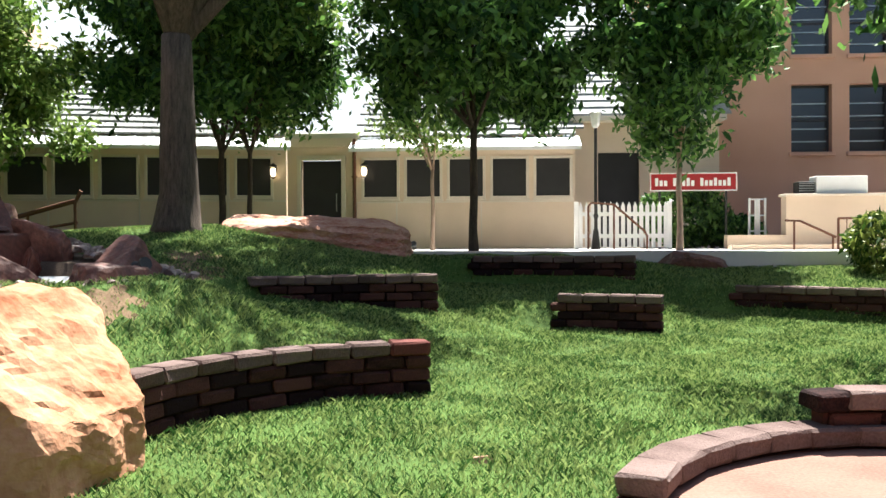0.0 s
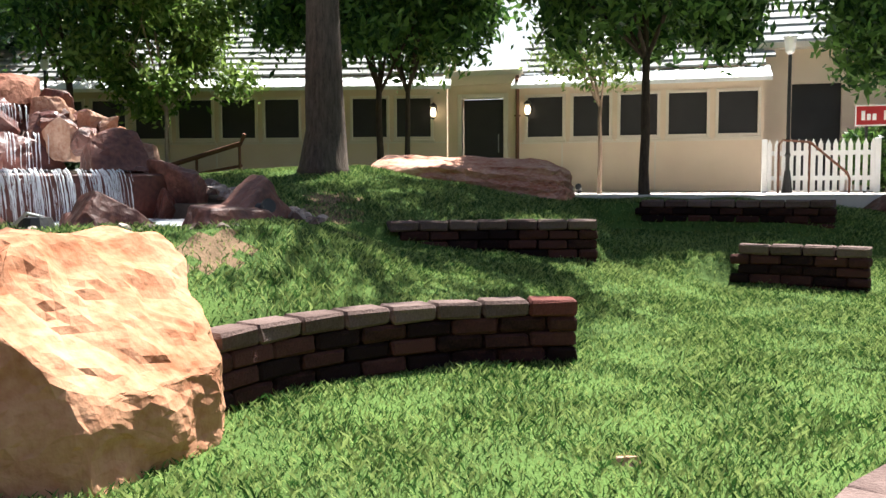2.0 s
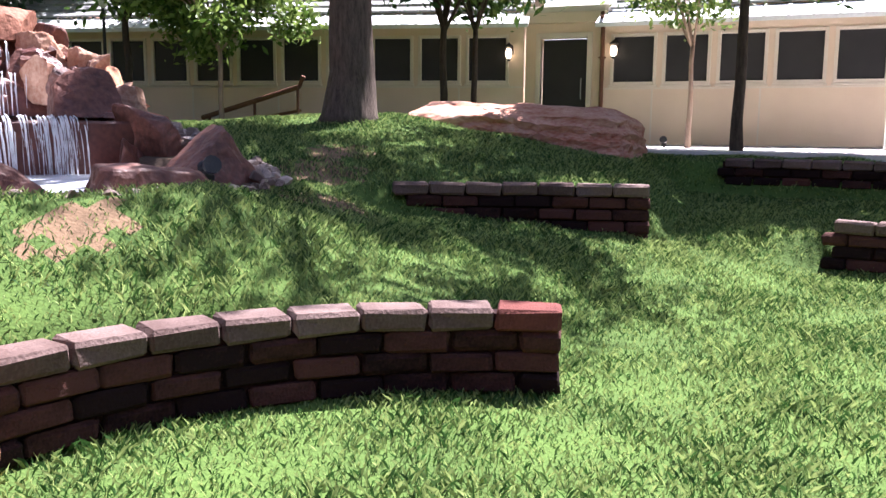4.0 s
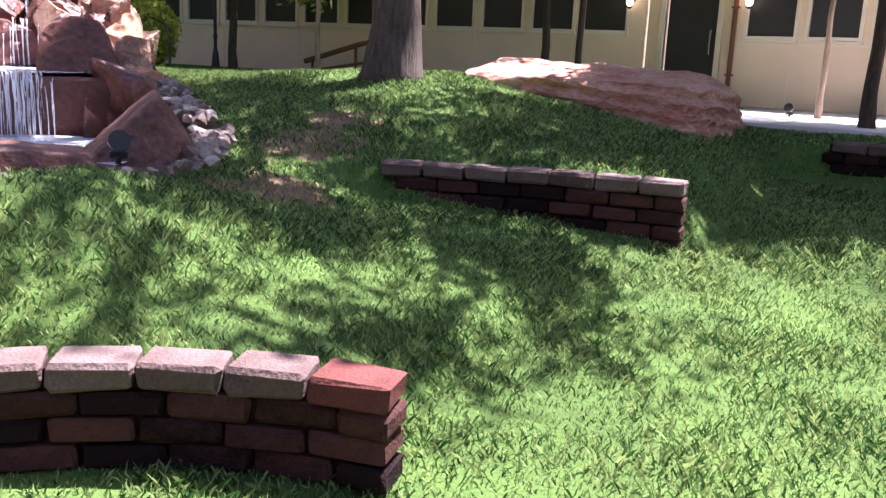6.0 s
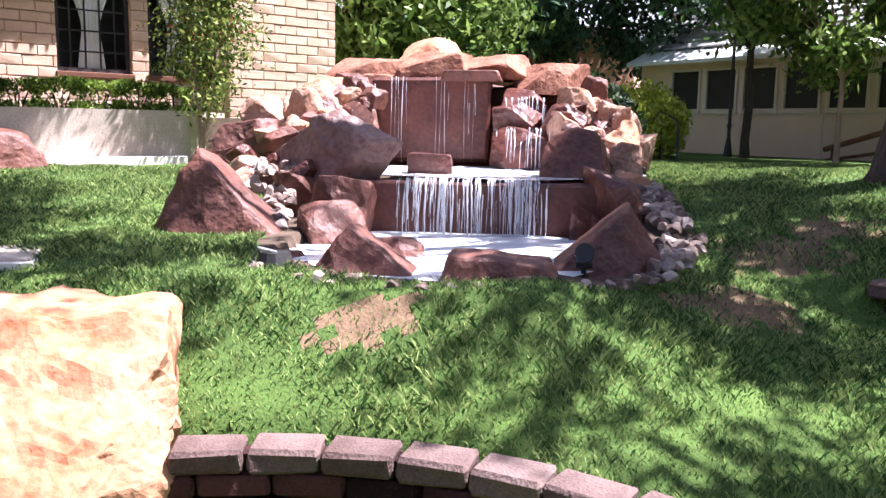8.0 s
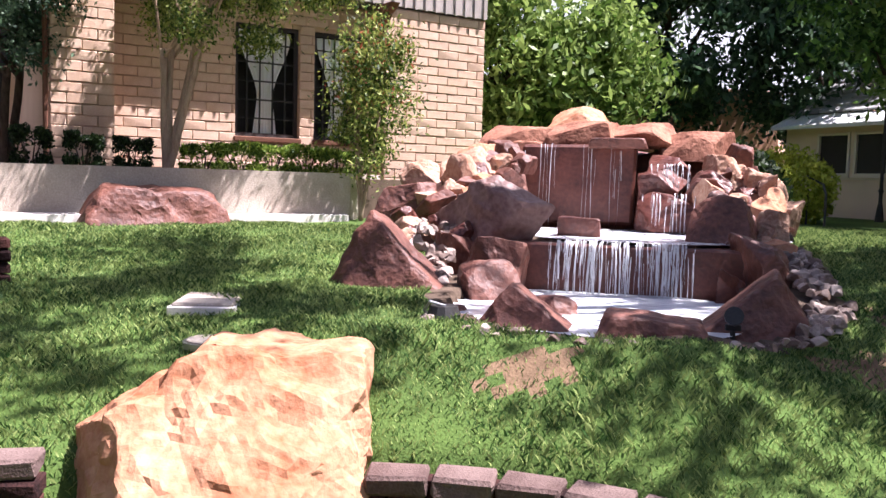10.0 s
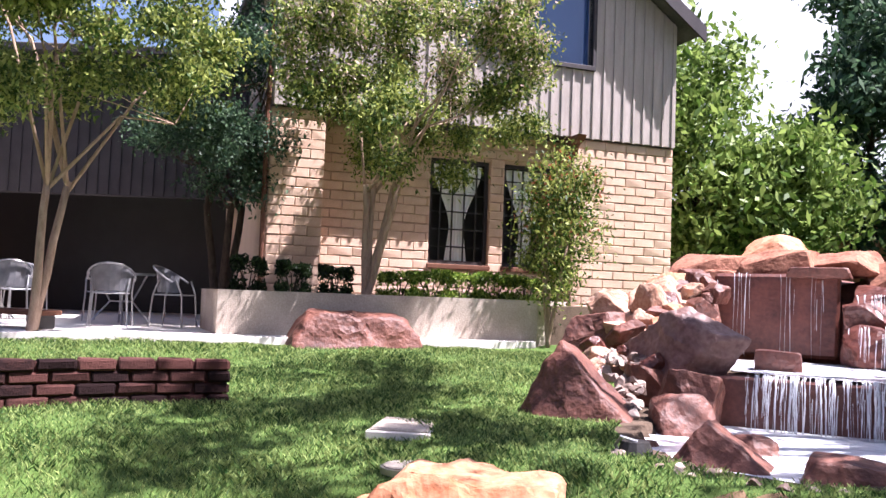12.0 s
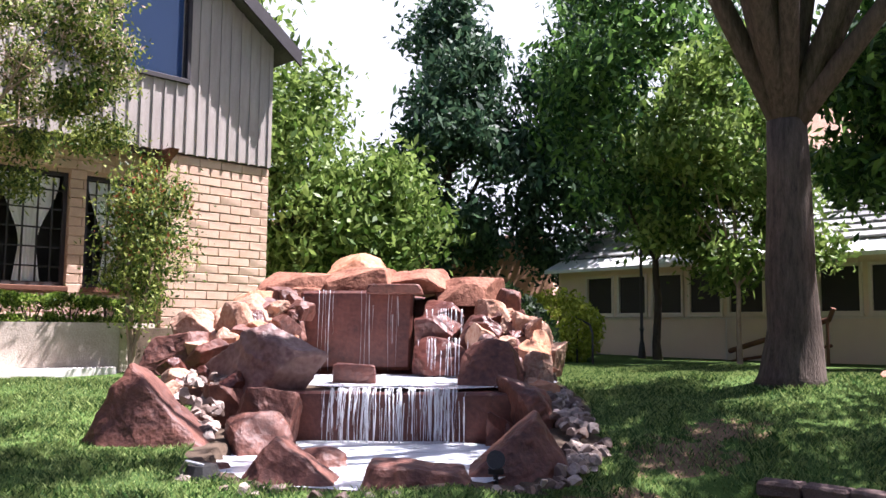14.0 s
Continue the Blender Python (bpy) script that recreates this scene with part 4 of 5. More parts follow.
fall_rock(-1.98, 8.6, 1.70, 0.36, 0.4, 0.36, 47, PALE, "small pale rock on the bank", 40)
fall_rock(-1.42, 8.5, 1.35, 0.27, 0.35, 0.36, 48, ORA, "orange sandstone rock beside the slab")
fall_rock(-0.84, 9.8, 2.44, 0.80, 0.75, 0.27, 51, M_ROCKORANGE, "orange capstone on top of the falls", 0, peak=0.25, jitter=0.15, rough=0.03, cuts=3)
fall_rock(-1.50, 9.7, 2.28, 1.05, 0.9, 0.20, 52, M_LEDGE, "layered red sandstone ledge over the falls", 4, jitter=0.12, rough=0.025, cuts=3)
fall_rock(-0.79, 9.6, 2.30, 0.90, 0.9, 0.20, 53, M_LEDGE, "layered red sandstone ledge over the falls", -6, jitter=0.12, rough=0.025, cuts=3)
fall_rock(-0.17, 9.65, 2.30, 1.0, 0.9, 0.22, 54, M_LEDGE, "layered red sandstone ledge over the falls", 3, jitter=0.12, rough=0.025, cuts=3)
fall_rock(0.46, 9.6, 2.14, 0.85, 0.8, 0.26, 55, M_LEDGE, "dark red ledge rock over the side cascade", -8, jitter=0.12, rough=0.025, cuts=3)
fall_rock(-1.62, 9.55, 2.12, 0.7, 0.7, 0.16, 151, M_LEDGE, "flat orange ledge stone under the crown", 8, jitter=0.1, rough=0.025, cuts=3)
fall_rock(-0.36, 9.30, 2.26, 0.62, 0.5, 0.02, 56, RED, "thin flat lid stone above the spillway", 0, rough=0.02, jitter=0.04, cuts=1)
fall_rock(0.21, 9.35, 1.90, 0.52, 0.5, 0.22, 57, WET, "wet ledge rock of the side cascade", 5)
fall_rock(0.14, 9.1, 1.64, 0.55, 0.5, 0.33, 58, WET, "wet ledge rock of the side cascade", -5)
fall_rock(0.27, 8.8, 1.36, 0.78, 0.6, 0.34, 59, WET, "wide wet ledge rock at the cascade's foot", 3)
fall_rock(0.78, 9.1, 1.82, 0.42, 0.4, 0.30, 60, PALE, "pale sunlit rock on the far bank", 12)
fall_rock(1.15, 8.9, 1.50, 0.55, 0.5, 0.48, 61, PALE, "pale sunlit rock on the far bank", -15)
fall_rock(0.64, 8.6, 1.48, 0.30, 0.35, 0.38, 62, PALE, "pale upright rock by the cascade", 20)
fall_rock(1.19, 8.4, 1.42, 0.40, 0.4, 0.38, 63, ORA, "orange rock on the far bank", 35)
fall_rock(0.50, 9.0, 1.62, 0.30, 0.4, 0.32, 64, RED, "red rock beside the cascade")
fall_rock(0.69, 7.4, 1.16, 0.70, 0.7, 0.52, 65, RED, "dark red wedge rock beside the upper pool", -15, (0, 10))
fall_rock(0.95, 6.8, 0.88, 0.42, 0.5, 0.52, 66, RED, "upright red rock at the weir's end", 15)
fall_rock(0.74, 5.3, 0.70, 1.15, 0.65, 0.52, 67, RED, "triangular red slab rock leaning over the pond", 8, planes=GABLE, detail=5, rough=0.04)
fall_rock(0.73, 6.7, 0.78, 0.25, 0.4, 0.33, 68, WET, "small dark wet rock below the weir")
fall_rock(0.13, 4.7, 0.76, 0.76, 0.40, 0.22, 69, RED, "low loaf of dark red rock at the pond's front", 0, planes=LOAF, detail=5, rough=0.035)
fall_rock(-0.61, 4.85, 0.74, 0.90, 0.55, 0.36, 70, RED, "low wedge of red rock at the pond's front", -8, planes=WEDGE, detail=5, rough=0.04)
fall_rock(-0.59, 5.6, 0.78, 0.36, 0.35, 0.16, 71, RED, "small red rock in the pond")
fall_rock(-1.57, 6.9, 0.94, 0.56, 0.5, 0.36, 72, RED, "red rock of the near bank", 20)
fall_rock(-1.21, 6.6, 0.82, 0.50, 0.45, 0.46, 73, RED, "red rock at the weir's end", -25)
fall_rock(-1.16, 6.1, 0.80, 0.58, 0.5, 0.32, 74, RED, "red rock at the pond's edge", 10)
fall_rock(-0.60, 7.65, 1.24, 0.38, 0.30, 0.20, 75, WET, "dark square rock standing in the upper pool", 0, jitter=0.1, cuts=2, rough=0.03)
fall_rock(-1.64, 9.3, 1.72, 0.55, 0.6, 0.55, 76, RED, "shaded red rock beside the slab")
fall_rock(-1.62, 9.0, 1.45, 0.50, 0.5, 0.42, 77, WET, "wet red rock beside the slab", 30)
fall_rock(-2.16, 8.0, 1.12, 0.5, 0.6, 0.42, 78, RED, "red rock of the near bank", 15)
fall_rock(1.17, 7.9, 1.24, 0.34, 0.4, 0.34, 79, PALE, "pale rock on the far bank", 5)
fall_rock(0.90, 9.5, 1.85, 0.40, 0.5, 0.42, 80, RED, "red rock behind the cascade", 5)

fall_rock(-2.2, 8.4, 1.30, 0.5, 0.45, 0.34, 152, ORA, "angular red rock packed in the bank", 35)
fall_rock(-1.95, 7.9, 1.22, 0.42, 0.4, 0.36, 153, PALE, "angular pale rock packed in the bank", -20)
fall_rock(-1.95, 9.2, 1.9, 0.5, 0.45, 0.3, 154, ORA, "angular red rock packed in the bank", 15)
fall_rock(-2.75, 8.9, 1.45, 0.45, 0.4, 0.32, 155, PALE, "angular pale rock packed in the bank", 50)
fall_rock(-1.72, 8.4, 1.45, 0.34, 0.3, 0.26, 156, RED, "small angular rock packed in the bank", 5)
fall_rock(0.95, 8.6, 1.4, 0.36, 0.34, 0.30, 157, RED, "small angular rock packed in the bank", 25)
fall_rock(1.35, 8.9, 1.35, 0.4, 0.4, 0.30, 158, PALE, "angular pale rock packed in the bank", -35)
fall_rock(0.85, 8.0, 1.2, 0.34, 0.3, 0.28, 159, RED, "small angular rock packed in the bank", 60)

# smaller broken rocks packed between the large ones
CHIPS = [rock_mesh("rock", 0.30, 0.26, 0.2, 300 + k, m_, 6, rough=0.05, detail=3) for k, m_ in enumerate((RED, RED, WET, PALE, ORA, RED, PALE, WET))]
prng = random.Random(21)
for k in range(70):
    q = prng.random()
    if k < 38:
        u, w = -2.0 + 0.25 * q + prng.uniform(-0.38, 0.38), 7.1 + 2.3 * q
        z = 1.08 + 0.85 * q + 0.1 * prng.random()
    else:
        u, w = 0.95 + prng.uniform(-0.3, 0.3), 7.2 + 2.3 * q
        z = 1.0 + 0.85 * q + 0.1 * prng.random()
    s_ = prng.uniform(0.55, 1.15)
    ob = new("rock", prng.choice(CHIPS))
    ob.matrix_basis = pose(*falls(u, w, z), prng.uniform(-20, 20), prng.uniform(-20, 20), prng.uniform(0, 360)) @ Matrix.Diagonal((s_ * prng.uniform(0.9, 1.5), s_, s_, 1))
    tagged(ob, "small broken rock wedged between the larger rocks", "rock", "small rocks of the falls")

# core of the mound behind the falls
mound = new("rock_core", rock_mesh("rock_core", 3.6, 2.0, 1.5, 90, M_ROCKRED, rough=0.08))
mound.matrix_basis = pose(*falls(-0.6, 10.35, 0.8), 0, 0, FALLYAW)
tagged(mound, "shaded rock core heaped behind the falls", "rock")
sb = bmesh.new()
box(sb, -0.72, 0, 0, 0.58, 0.5, 0.92, 0.03)
bmesh.ops.subdivide_edges(sb, edges=sb.edges[:], use_grid_fill=True)
for q in sb.verts:
    q.co += Vector((0.03 * noise.noise(q.co * 3), 0.05 * noise.fractal(q.co * 2.5, 1, 2, 4), 0.03 * noise.noise(q.co * 5 + Vector((9, 0, 0)))))
slab = new("slab", mesh_bm("slab", sb, M_ROCKWET))
slab.matrix_basis = pose(*falls(-0.74, 9.4, 1.31), 0, 0, FALLYAW)
tagged(slab, "broad upright wet red slab that water runs down", "rock")
wb = bmesh.new()
box(wb, -1.15, 0, 0, 1.0, 0.45, 0.50, 0.02)
bmesh.ops.subdivide_edges(wb, edges=wb.edges[:], use_grid_fill=True)
for q in wb.verts:
    q.co += Vector((0.03 * noise.noise(q.co * 3), 0.05 * noise.fractal(q.co * 2.2, 1, 2, 4), 0.012 * noise.noise(q.co * 5)))
weir = new("weir_slab", mesh_bm("weir_slab", wb, M_ROCKWET))
weir.matrix_basis = pose(*falls(-0.05, 7.0, 0.74), 0, 0, FALLYAW)
tagged(weir, "long low wet red weir slab between two pools", "rock")


# water
def pool(name, cu, cw, ru, rw, z, mat, label):
    n, rings = 40, 8
    v, f = [falls(cu, cw, z)], []
    for r in range(1, rings + 1):
        for k in range(n):
            a = 2 * math.pi * k / n
            e = 1 + 0.05 * math.sin(3 * a + cu)
            u, w = cu + ru * e * r / rings * math.cos(a), cw + rw * e * r / rings * math.sin(a)
            v.append(falls(u, w, z + 0.006 * noise.noise(Vector((u * 6, w * 6, z)))))
    for k in range(n):
        f.append((0, 1 + k, 1 + (k + 1) % n))
        for r in range(rings - 1):
            o = 1 + r * n
            f.append((o + k, o + n + k, o + n + (k + 1) % n, o + (k + 1) % n))
    return tagged(new(name, mesh_of(name, v, f, mat, True)), label, "water", kind="structure")


pool("water", -0.26, 5.90, 1.15, 1.28, 0.83, M_WATER, "white foaming water of the lower pool")
pool("water", -0.10, 8.20, 1.48, 1.14, 1.275, M_WATERTOP, "rippled water of the upper pool")


def strands(name, u0, u1, w, z0, z1, count, seed, bulge, label, thick=0.009):
    """Falling water: ragged ribbons of different length that part and join."""
    rng = random.Random(seed)
    t = thing(name, pose(*falls(0, w, 0), 0, 0, FALLYAW), label, "waterfall")
    centre = (u0 + u1) / 2
    knots = [(u0 + (u1 - u0) * rng.random(), rng.uniform(0.02, 0.09), rng.random() + 0.2) for _ in range(13)]
    for i in range(count):
        u = u0 + (u1 - u0) * rng.random()
        if rng.random() < 0.78:              # most threads gather in clusters of different strength
            ku, kw, _ = rng.choices(knots, [q[2] for q in knots])[0]
            u = min(max(ku + rng.gauss(0, kw), u0), u1)
        edge = 1 - abs(u - centre) / ((u1 - u0) / 2)
        top = z1 - rng.random() * 0.02
        low = z0 if rng.random() < 0.35 + 0.5 * edge else z0 + (z1 - z0) * rng.uniform(0.1, 0.8)
        start = 0.0 if rng.random() < 0.6 else rng.uniform(0.1, 0.6)      # some threads break up on the way down
        pts, rad = [], []
        r = thick * (0.25 + 0.75 * rng.random() ** 2)
        out = bulge * rng.uniform(0.8, 1.15)
        for k in range(9):
            q = start + (1 - start) * k / 8
            pts.append((u + 0.006 * math.sin(4 * q + i), -out * math.sqrt(q) - 0.008 * rng.random(), top + (low - top) * q * (0.6 + 0.4 * q)))
            rad.append(r * (1.1 - 0.55 * q) * rng.uniform(0.35, 1.35))
        part("strand", tube(bmesh.new(), pts, rad, 5), M_FALL, t, smooth=True)


strands("waterfall", -0.78, 0.44, 6.99, 0.83, 1.285, 165, 3, 0.14, "white curtain of water falling over the weir")
strands("waterfall", -1.43, -0.18, 9.40, 1.30, 2.235, 15, 4, 0.045, "thin trickles of water running down the slab", 0.006)
strands("waterfall", 0.02, 0.42, 9.15, 1.62, 2.02, 22, 5, 0.05, "broken white water of the upper side cascade")
strands("waterfall", -0.05, 0.55, 8.78, 1.28, 1.70, 22, 6, 0.05, "broken white water of the lower side cascade")

# cobbles of the banks and rim
COBS = []
for k in range(6):
    COBS.append(rock_mesh("cobble", 0.15, 0.11, 0.08, 200 + k, M_COBBLE, 8, rough=0.02, detail=2))
crng = random.Random(8)


def cobble(u, w, z, s):
    ob = new("cobble", crng.choice(COBS))
    x, y, zz = falls(u, w, z)
    ob.matrix_basis = pose(x, y, zz, crng.uniform(-15, 15), crng.uniform(-15, 15), crng.uniform(0, 360)) @ Matrix.Diagonal((s, s, s, 1))
    tagged(ob, "rounded river cobble in the pond's border", "stone", "cobbles of the pond border")


for k in range(75):                       # left bank
    q = crng.random()
    cobble(-1.75 + 0.30 * (1 - q) * crng.uniform(-1, 1) - 0.25 * (1 - q) + 0.2 * q, 7.5 - 1.3 * q, 1.36 - 0.47 * q + crng.uniform(0, 0.03), crng.uniform(0.5, 1.0))
for k in range(130):                      # right rim
    q = crng.random()
    cobble(float(np.interp(q, (0, 0.35, 0.7, 1), (1.15, 1.28, 1.38, 1.12))) + crng.uniform(-0.14, 0.14), 8.3 - 3.1 * q, float(np.interp(q, (0, 0.35, 0.7, 1), (1.38, 1.14, 0.90, 0.84))), crng.uniform(0.55, 1.05))
for k in range(45):                       # front rim
    q = crng.random()
    a = math.pi * (1.0 + q)
    cobble(-0.2 + 1.55 * math.cos(a), 5.85 + 1.38 * math.sin(a) + crng.uniform(-0.09, 0.09), 0.83, crng.uniform(0.3, 0.85))

for k in range(48):                       # stones that hold the water in
    a = math.pi * (1.02 + 0.98 * (k + crng.random()) / 48)
    cobble(-0.15 + 1.30 * math.cos(a), 5.88 + 1.37 * math.sin(a), 0.785, crng.uniform(0.5, 0.95))


# ---- plants ----
def leaf_cloud(rng, centres, spread, count, size, squash=0.75):
    """Rhombic leaves gathered round clump centres."""
    k = rng.integers(0, len(centres), count)
    p = centres[k] + rng.normal(size=(count, 3)) * spread * (1, 1, squash)
    a = rng.normal(size=(count, 3))
    a /= np.linalg.norm(a, axis=1)[:, None]
    a[:, 2] -= 0.35
    b = np.cross(a, rng.normal(size=(count, 3)))
    b /= np.linalg.norm(b, axis=1)[:, None]
    s = size * rng.uniform(0.6, 1.25, (count, 1))
    v = np.empty((count, 4, 3))
    v[:, 0], v[:, 1], v[:, 2], v[:, 3] = p - a * s, p + b * s * 0.45, p + a * s, p - b * s * 0.45
    return v.reshape(-1, 3), np.arange(count * 4).reshape(-1, 4)


def crown_centres(rng, n, rx, ry, z0, z1, hollow=0.45, taper=0.0):
    d = rng.normal(size=(n, 3))
    d /= np.linalg.norm(d, axis=1)[:, None]
    r = rng.uniform(hollow ** 3, 1, n) ** (1 / 3)
    c = d * r[:, None] * (rx, ry, (z1 - z0) / 2) * rng.uniform(0.85, 1.12, (n, 1))
    c[:, 2] += (z0 + z1) / 2
    if taper:
        k = 1 - taper * np.clip((c[:, 2] - z0) / (z1 - z0), 0, 1)
        c[:, :2] *= k[:, None]
    return c


def tree(x, y, z, rt, fork, z0, z1, rx, ry, leaves, size, seed, bark, leaf, label, clumps=60, spread=0.28, lean=(0, 0), limbs=7, stems=1, taper=0.0, hollow=0.45, extra=None, high=None):
    """A tree: tapered trunk or stems, limbs into the crown, and a crown of separate leaves in clumps."""
    rng = np.random.default_rng(seed)
    t = thing("tree", pose(x, y, z - 0.05), label, "tree")
    cen = crown_centres(rng, clumps, rx, ry, z0, z1, hollow, taper) + (lean[0], lean[1], 0)
    if high:                             # a sparse second tier, added out of view to shade the lawn
        top = crown_centres(rng, 20, high[3], high[4], high[2] - 1.0, high[2] + 1.0, 0.2) + (high[0], high[1], 0)
        cen = np.concatenate([cen, top])
    bm = bmesh.new()
    tops = []
    for s in range(stems):
        off = np.array((rng.uniform(-1, 1), rng.uniform(-1, 1))) * (0.16 * fork if stems > 1 else 0.0)
        pts = [(0, 0, -0.1), (0, 0, 0.05)]
        rad = [rt * 1.5 if stems == 1 else rt * 1.2, rt * 1.18]
        for k in range(1, 6):
            q = k / 5
            pts.append((off[0] * q + lean[0] * q * (0.4 if stems > 1 else 0.01) + rng.uniform(-1, 1) * rt * (0.25 if rt < 0.2 else 0.1), off[1] * q + lean[1] * q * (0.4 if stems > 1 else 0.01) + rng.uniform(-1, 1) * rt * (0.25 if rt < 0.2 else 0.1), fork * q))
            rad.append(rt * (1 - 0.28 * q))
        tube(bm, pts, rad, 12 if rt > 0.15 else 8)
        tops.append((pts[-1], rad[-1]))
    trunk = part("trunk", bm, bark, t, smooth=True)
    pick = cen[np.argsort(rng.random(len(cen)))[:limbs]]
    for i, c in enumerate(pick):
        p0, r0 = tops[i % len(tops)]
        p0 = np.array(p0)
        m1 = p0 + (c - p0) * 0.45 + np.array((0, 0, 0.12 * (z1 - z0) * rng.uniform(0, 1)))
        m2 = p0 + (c - p0) * 0.75 + rng.normal(size=3) * 0.1
        lb = bmesh.new()
        tube(lb, [tuple(p0 - (0, 0, 0.12)), tuple(m1), tuple(m2), tuple(c)], [r0 * 0.62, r0 * 0.42, r0 * 0.25, r0 * 0.08], 7)
        part("limb", lb, bark, t, smooth=True)
        for _ in range(4):
            c2 = cen[rng.integers(0, len(cen))]
            if np.linalg.norm(c2 - m2) < max(rx, ry) * 0.9:
                tube_bm = bmesh.new()
                tube(tube_bm, [tuple(m2), tuple((m2 + c2) / 2 + rng.normal(size=3) * 0.06), tuple(c2)], [r0 * 0.22, r0 * 0.13, r0 * 0.05], 5)
                part("twig", tube_bm, bark, t)
    v, f = leaf_cloud(rng, cen, spread, leaves, size)
    part("crown", fast_mesh("crown", v, f, leaf), None, t)
    if extra:
        mat, n, s = extra
        outer = cen[(np.linalg.norm(cen - cen.mean(0), axis=1) > 0.55 * rx) & (cen[:, 2] > cen[:, 2].mean() - 0.3)]
        v, f = leaf_cloud(rng, outer if len(outer) else cen, spread * 0.8, n, s)
        part("blossom", fast_mesh("blossom", v, f, mat), None, t, "pale flower clusters")
    return t


# crown lean and added unseen upper tier are placed to dapple the lawn
tree(-4.07, 8.5, 1.36, 0.27, 2.6, 4.6, 8.8, 3.1, 2.9, 14000, 0.10, 1, M_BARK, M_LEAF, "tall old shade tree with a thick grey trunk on the mound", 62, 0.27, (1.9, 0.85), 10, hollow=0.4, high=(0.1, -3.0, 9.0, 3.0, 1.4))
tree(-0.2, 12.3, 0.95, 0.085, 2.3, 2.1, 7.6, 2.2, 2.1, 30000, 0.10, 2, M_BARKDARK, M_LEAF, "young dark-trunked shade tree beside the court", 90, 0.25, (0.3, 0), limbs=8)
tree(5.7, 5.4, 0.0, 0.1, 2.6, 3.0, 6.2, 3.1, 1.6, 4500, 0.11, 9, M_BARKDARK, M_LEAF, "leafy tree whose low branches hang over the lawn", 50, 0.3, (-0.3, 0))
tree(-1.05, 14.0, 0.95, 0.045, 1.7, 1.7, 4.2, 0.95, 0.9, 3800, 0.06, 3, M_BARKPALE, M_LEAFBRIGHT, "slender young tree with a pale trunk", 34, 0.22)
tree(3.43, 12.6, 0.95, 0.06, 1.9, 2.0, 5.9, 1.35, 1.3, 21000, 0.092, 4, M_BARKPALE, M_LEAF, "rounded young shade tree beside the picket fence", 70, 0.26)
tree(-5.25, 14.0, 1.05, 0.075, 2.0, 1.9, 7.6, 2.6, 1.9, 36000, 0.10, 5, M_BARKDARK, M_LEAF, "leafy shade tree before the long wing", 80, 0.32)
tree(-4.75, 14.2, 1.05, 0.06, 2.0, 2.2, 6.4, 1.5, 1.3, 10000, 0.08, 6, M_BARKDARK, M_LEAFBRIGHT, "leafy young tree before the long wing", 40, 0.3)
tree(-9.4, 13.2, 1.15, 0.055, 1.6, 1.5, 6.4, 1.9, 1.6, 22000, 0.088, 7, M_BARKPALE, M_LEAFBRIGHT, "small bright green tree with a pale trunk", 46, 0.26)
tree(-11.6, 13.2, 1.15, 0.09, 2.2, 2.4, 8.6, 2.4, 2.2, 16000, 0.105, 8, M_BARKDARK, M_LEAF, "dark-trunked shade tree at the wing's end", 90, 0.36)
tree(-9.35, 0.45, 1.75, 0.05, 1.6, 1.55, 4.6, 1.6, 1.85, 52000, 0.034, 11, M_BARKPALE, M_LEAFMYRTLE, "crape myrtle with several bare stems and pale blossom in the planter", 58, 0.15, (0.1, 0.5), 9, stems=5, extra=(M_BLOSSOM, 9000, 0.034))
tree(-11.3, -2.0, 1.28, 0.07, 1.9, 1.7, 5.2, 1.5, 1.4, 26000, 0.038, 12, M_BARKDARK, M_LEAFBLUE, "crape myrtle in the shade beside the house", 50, 0.17, (0.5, 0.2), 8, stems=3)
tree(-7.6, -3.15, 1.28, 0.055, 1.8, 1.75, 6.4, 1.8, 1.9, 56000, 0.040, 13, M_BARKPALE, M_LEAFMYRTLE, "crape myrtle with a pale trunk on the patio", 70, 0.17, (-0.2, 0.2), 9, stems=2, extra=(M_REDLEAF, 160, 0.03))
tree(-15.6, 6.7, 1.0, 0.12, 2.2, 0.8, 6.6, 1.5, 1.5, 12000, 0.10, 14, M_BARKDARK, M_LEAFBRIGHT, "bright green tree behind the falls beside the house", 70, 0.34)
tree(-15.2, 8.2, 1.0, 0.12, 2.0, 1.6, 4.5, 1.5, 1.5, 9000, 0.11, 15, M_BARKDARK, M_LEAFBRIGHT, "low bright green tree behind the falls", 60, 0.36)
tree(-18.0, 11.6, 1.0, 0.2, 3.0, 1.9, 10.0, 2.9, 2.7, 20000, 0.12, 16, M_BARKDARK, M_LEAFBLUE, "tall dark grey-green tree against the sky", 80, 0.33, taper=0.72)
tree(-16.5, 15.3, 1.0, 0.2, 3.0, 1.7, 10.0, 3.0, 2.8, 24000, 0.12, 17, M_BARKDARK, M_LEAFBLUE, "tall dark tree beyond the restaurant", 95, 0.38, taper=0.5)
tree(-16.5, 5.2, 1.0, 0.18, 3.0, 3.0, 10.0, 1.8, 1.8, 8000, 0.12, 18, M_BARKDARK, M_LEAFBRIGHT, "tall light green tree behind the house", 60, 0.4, taper=0.4)


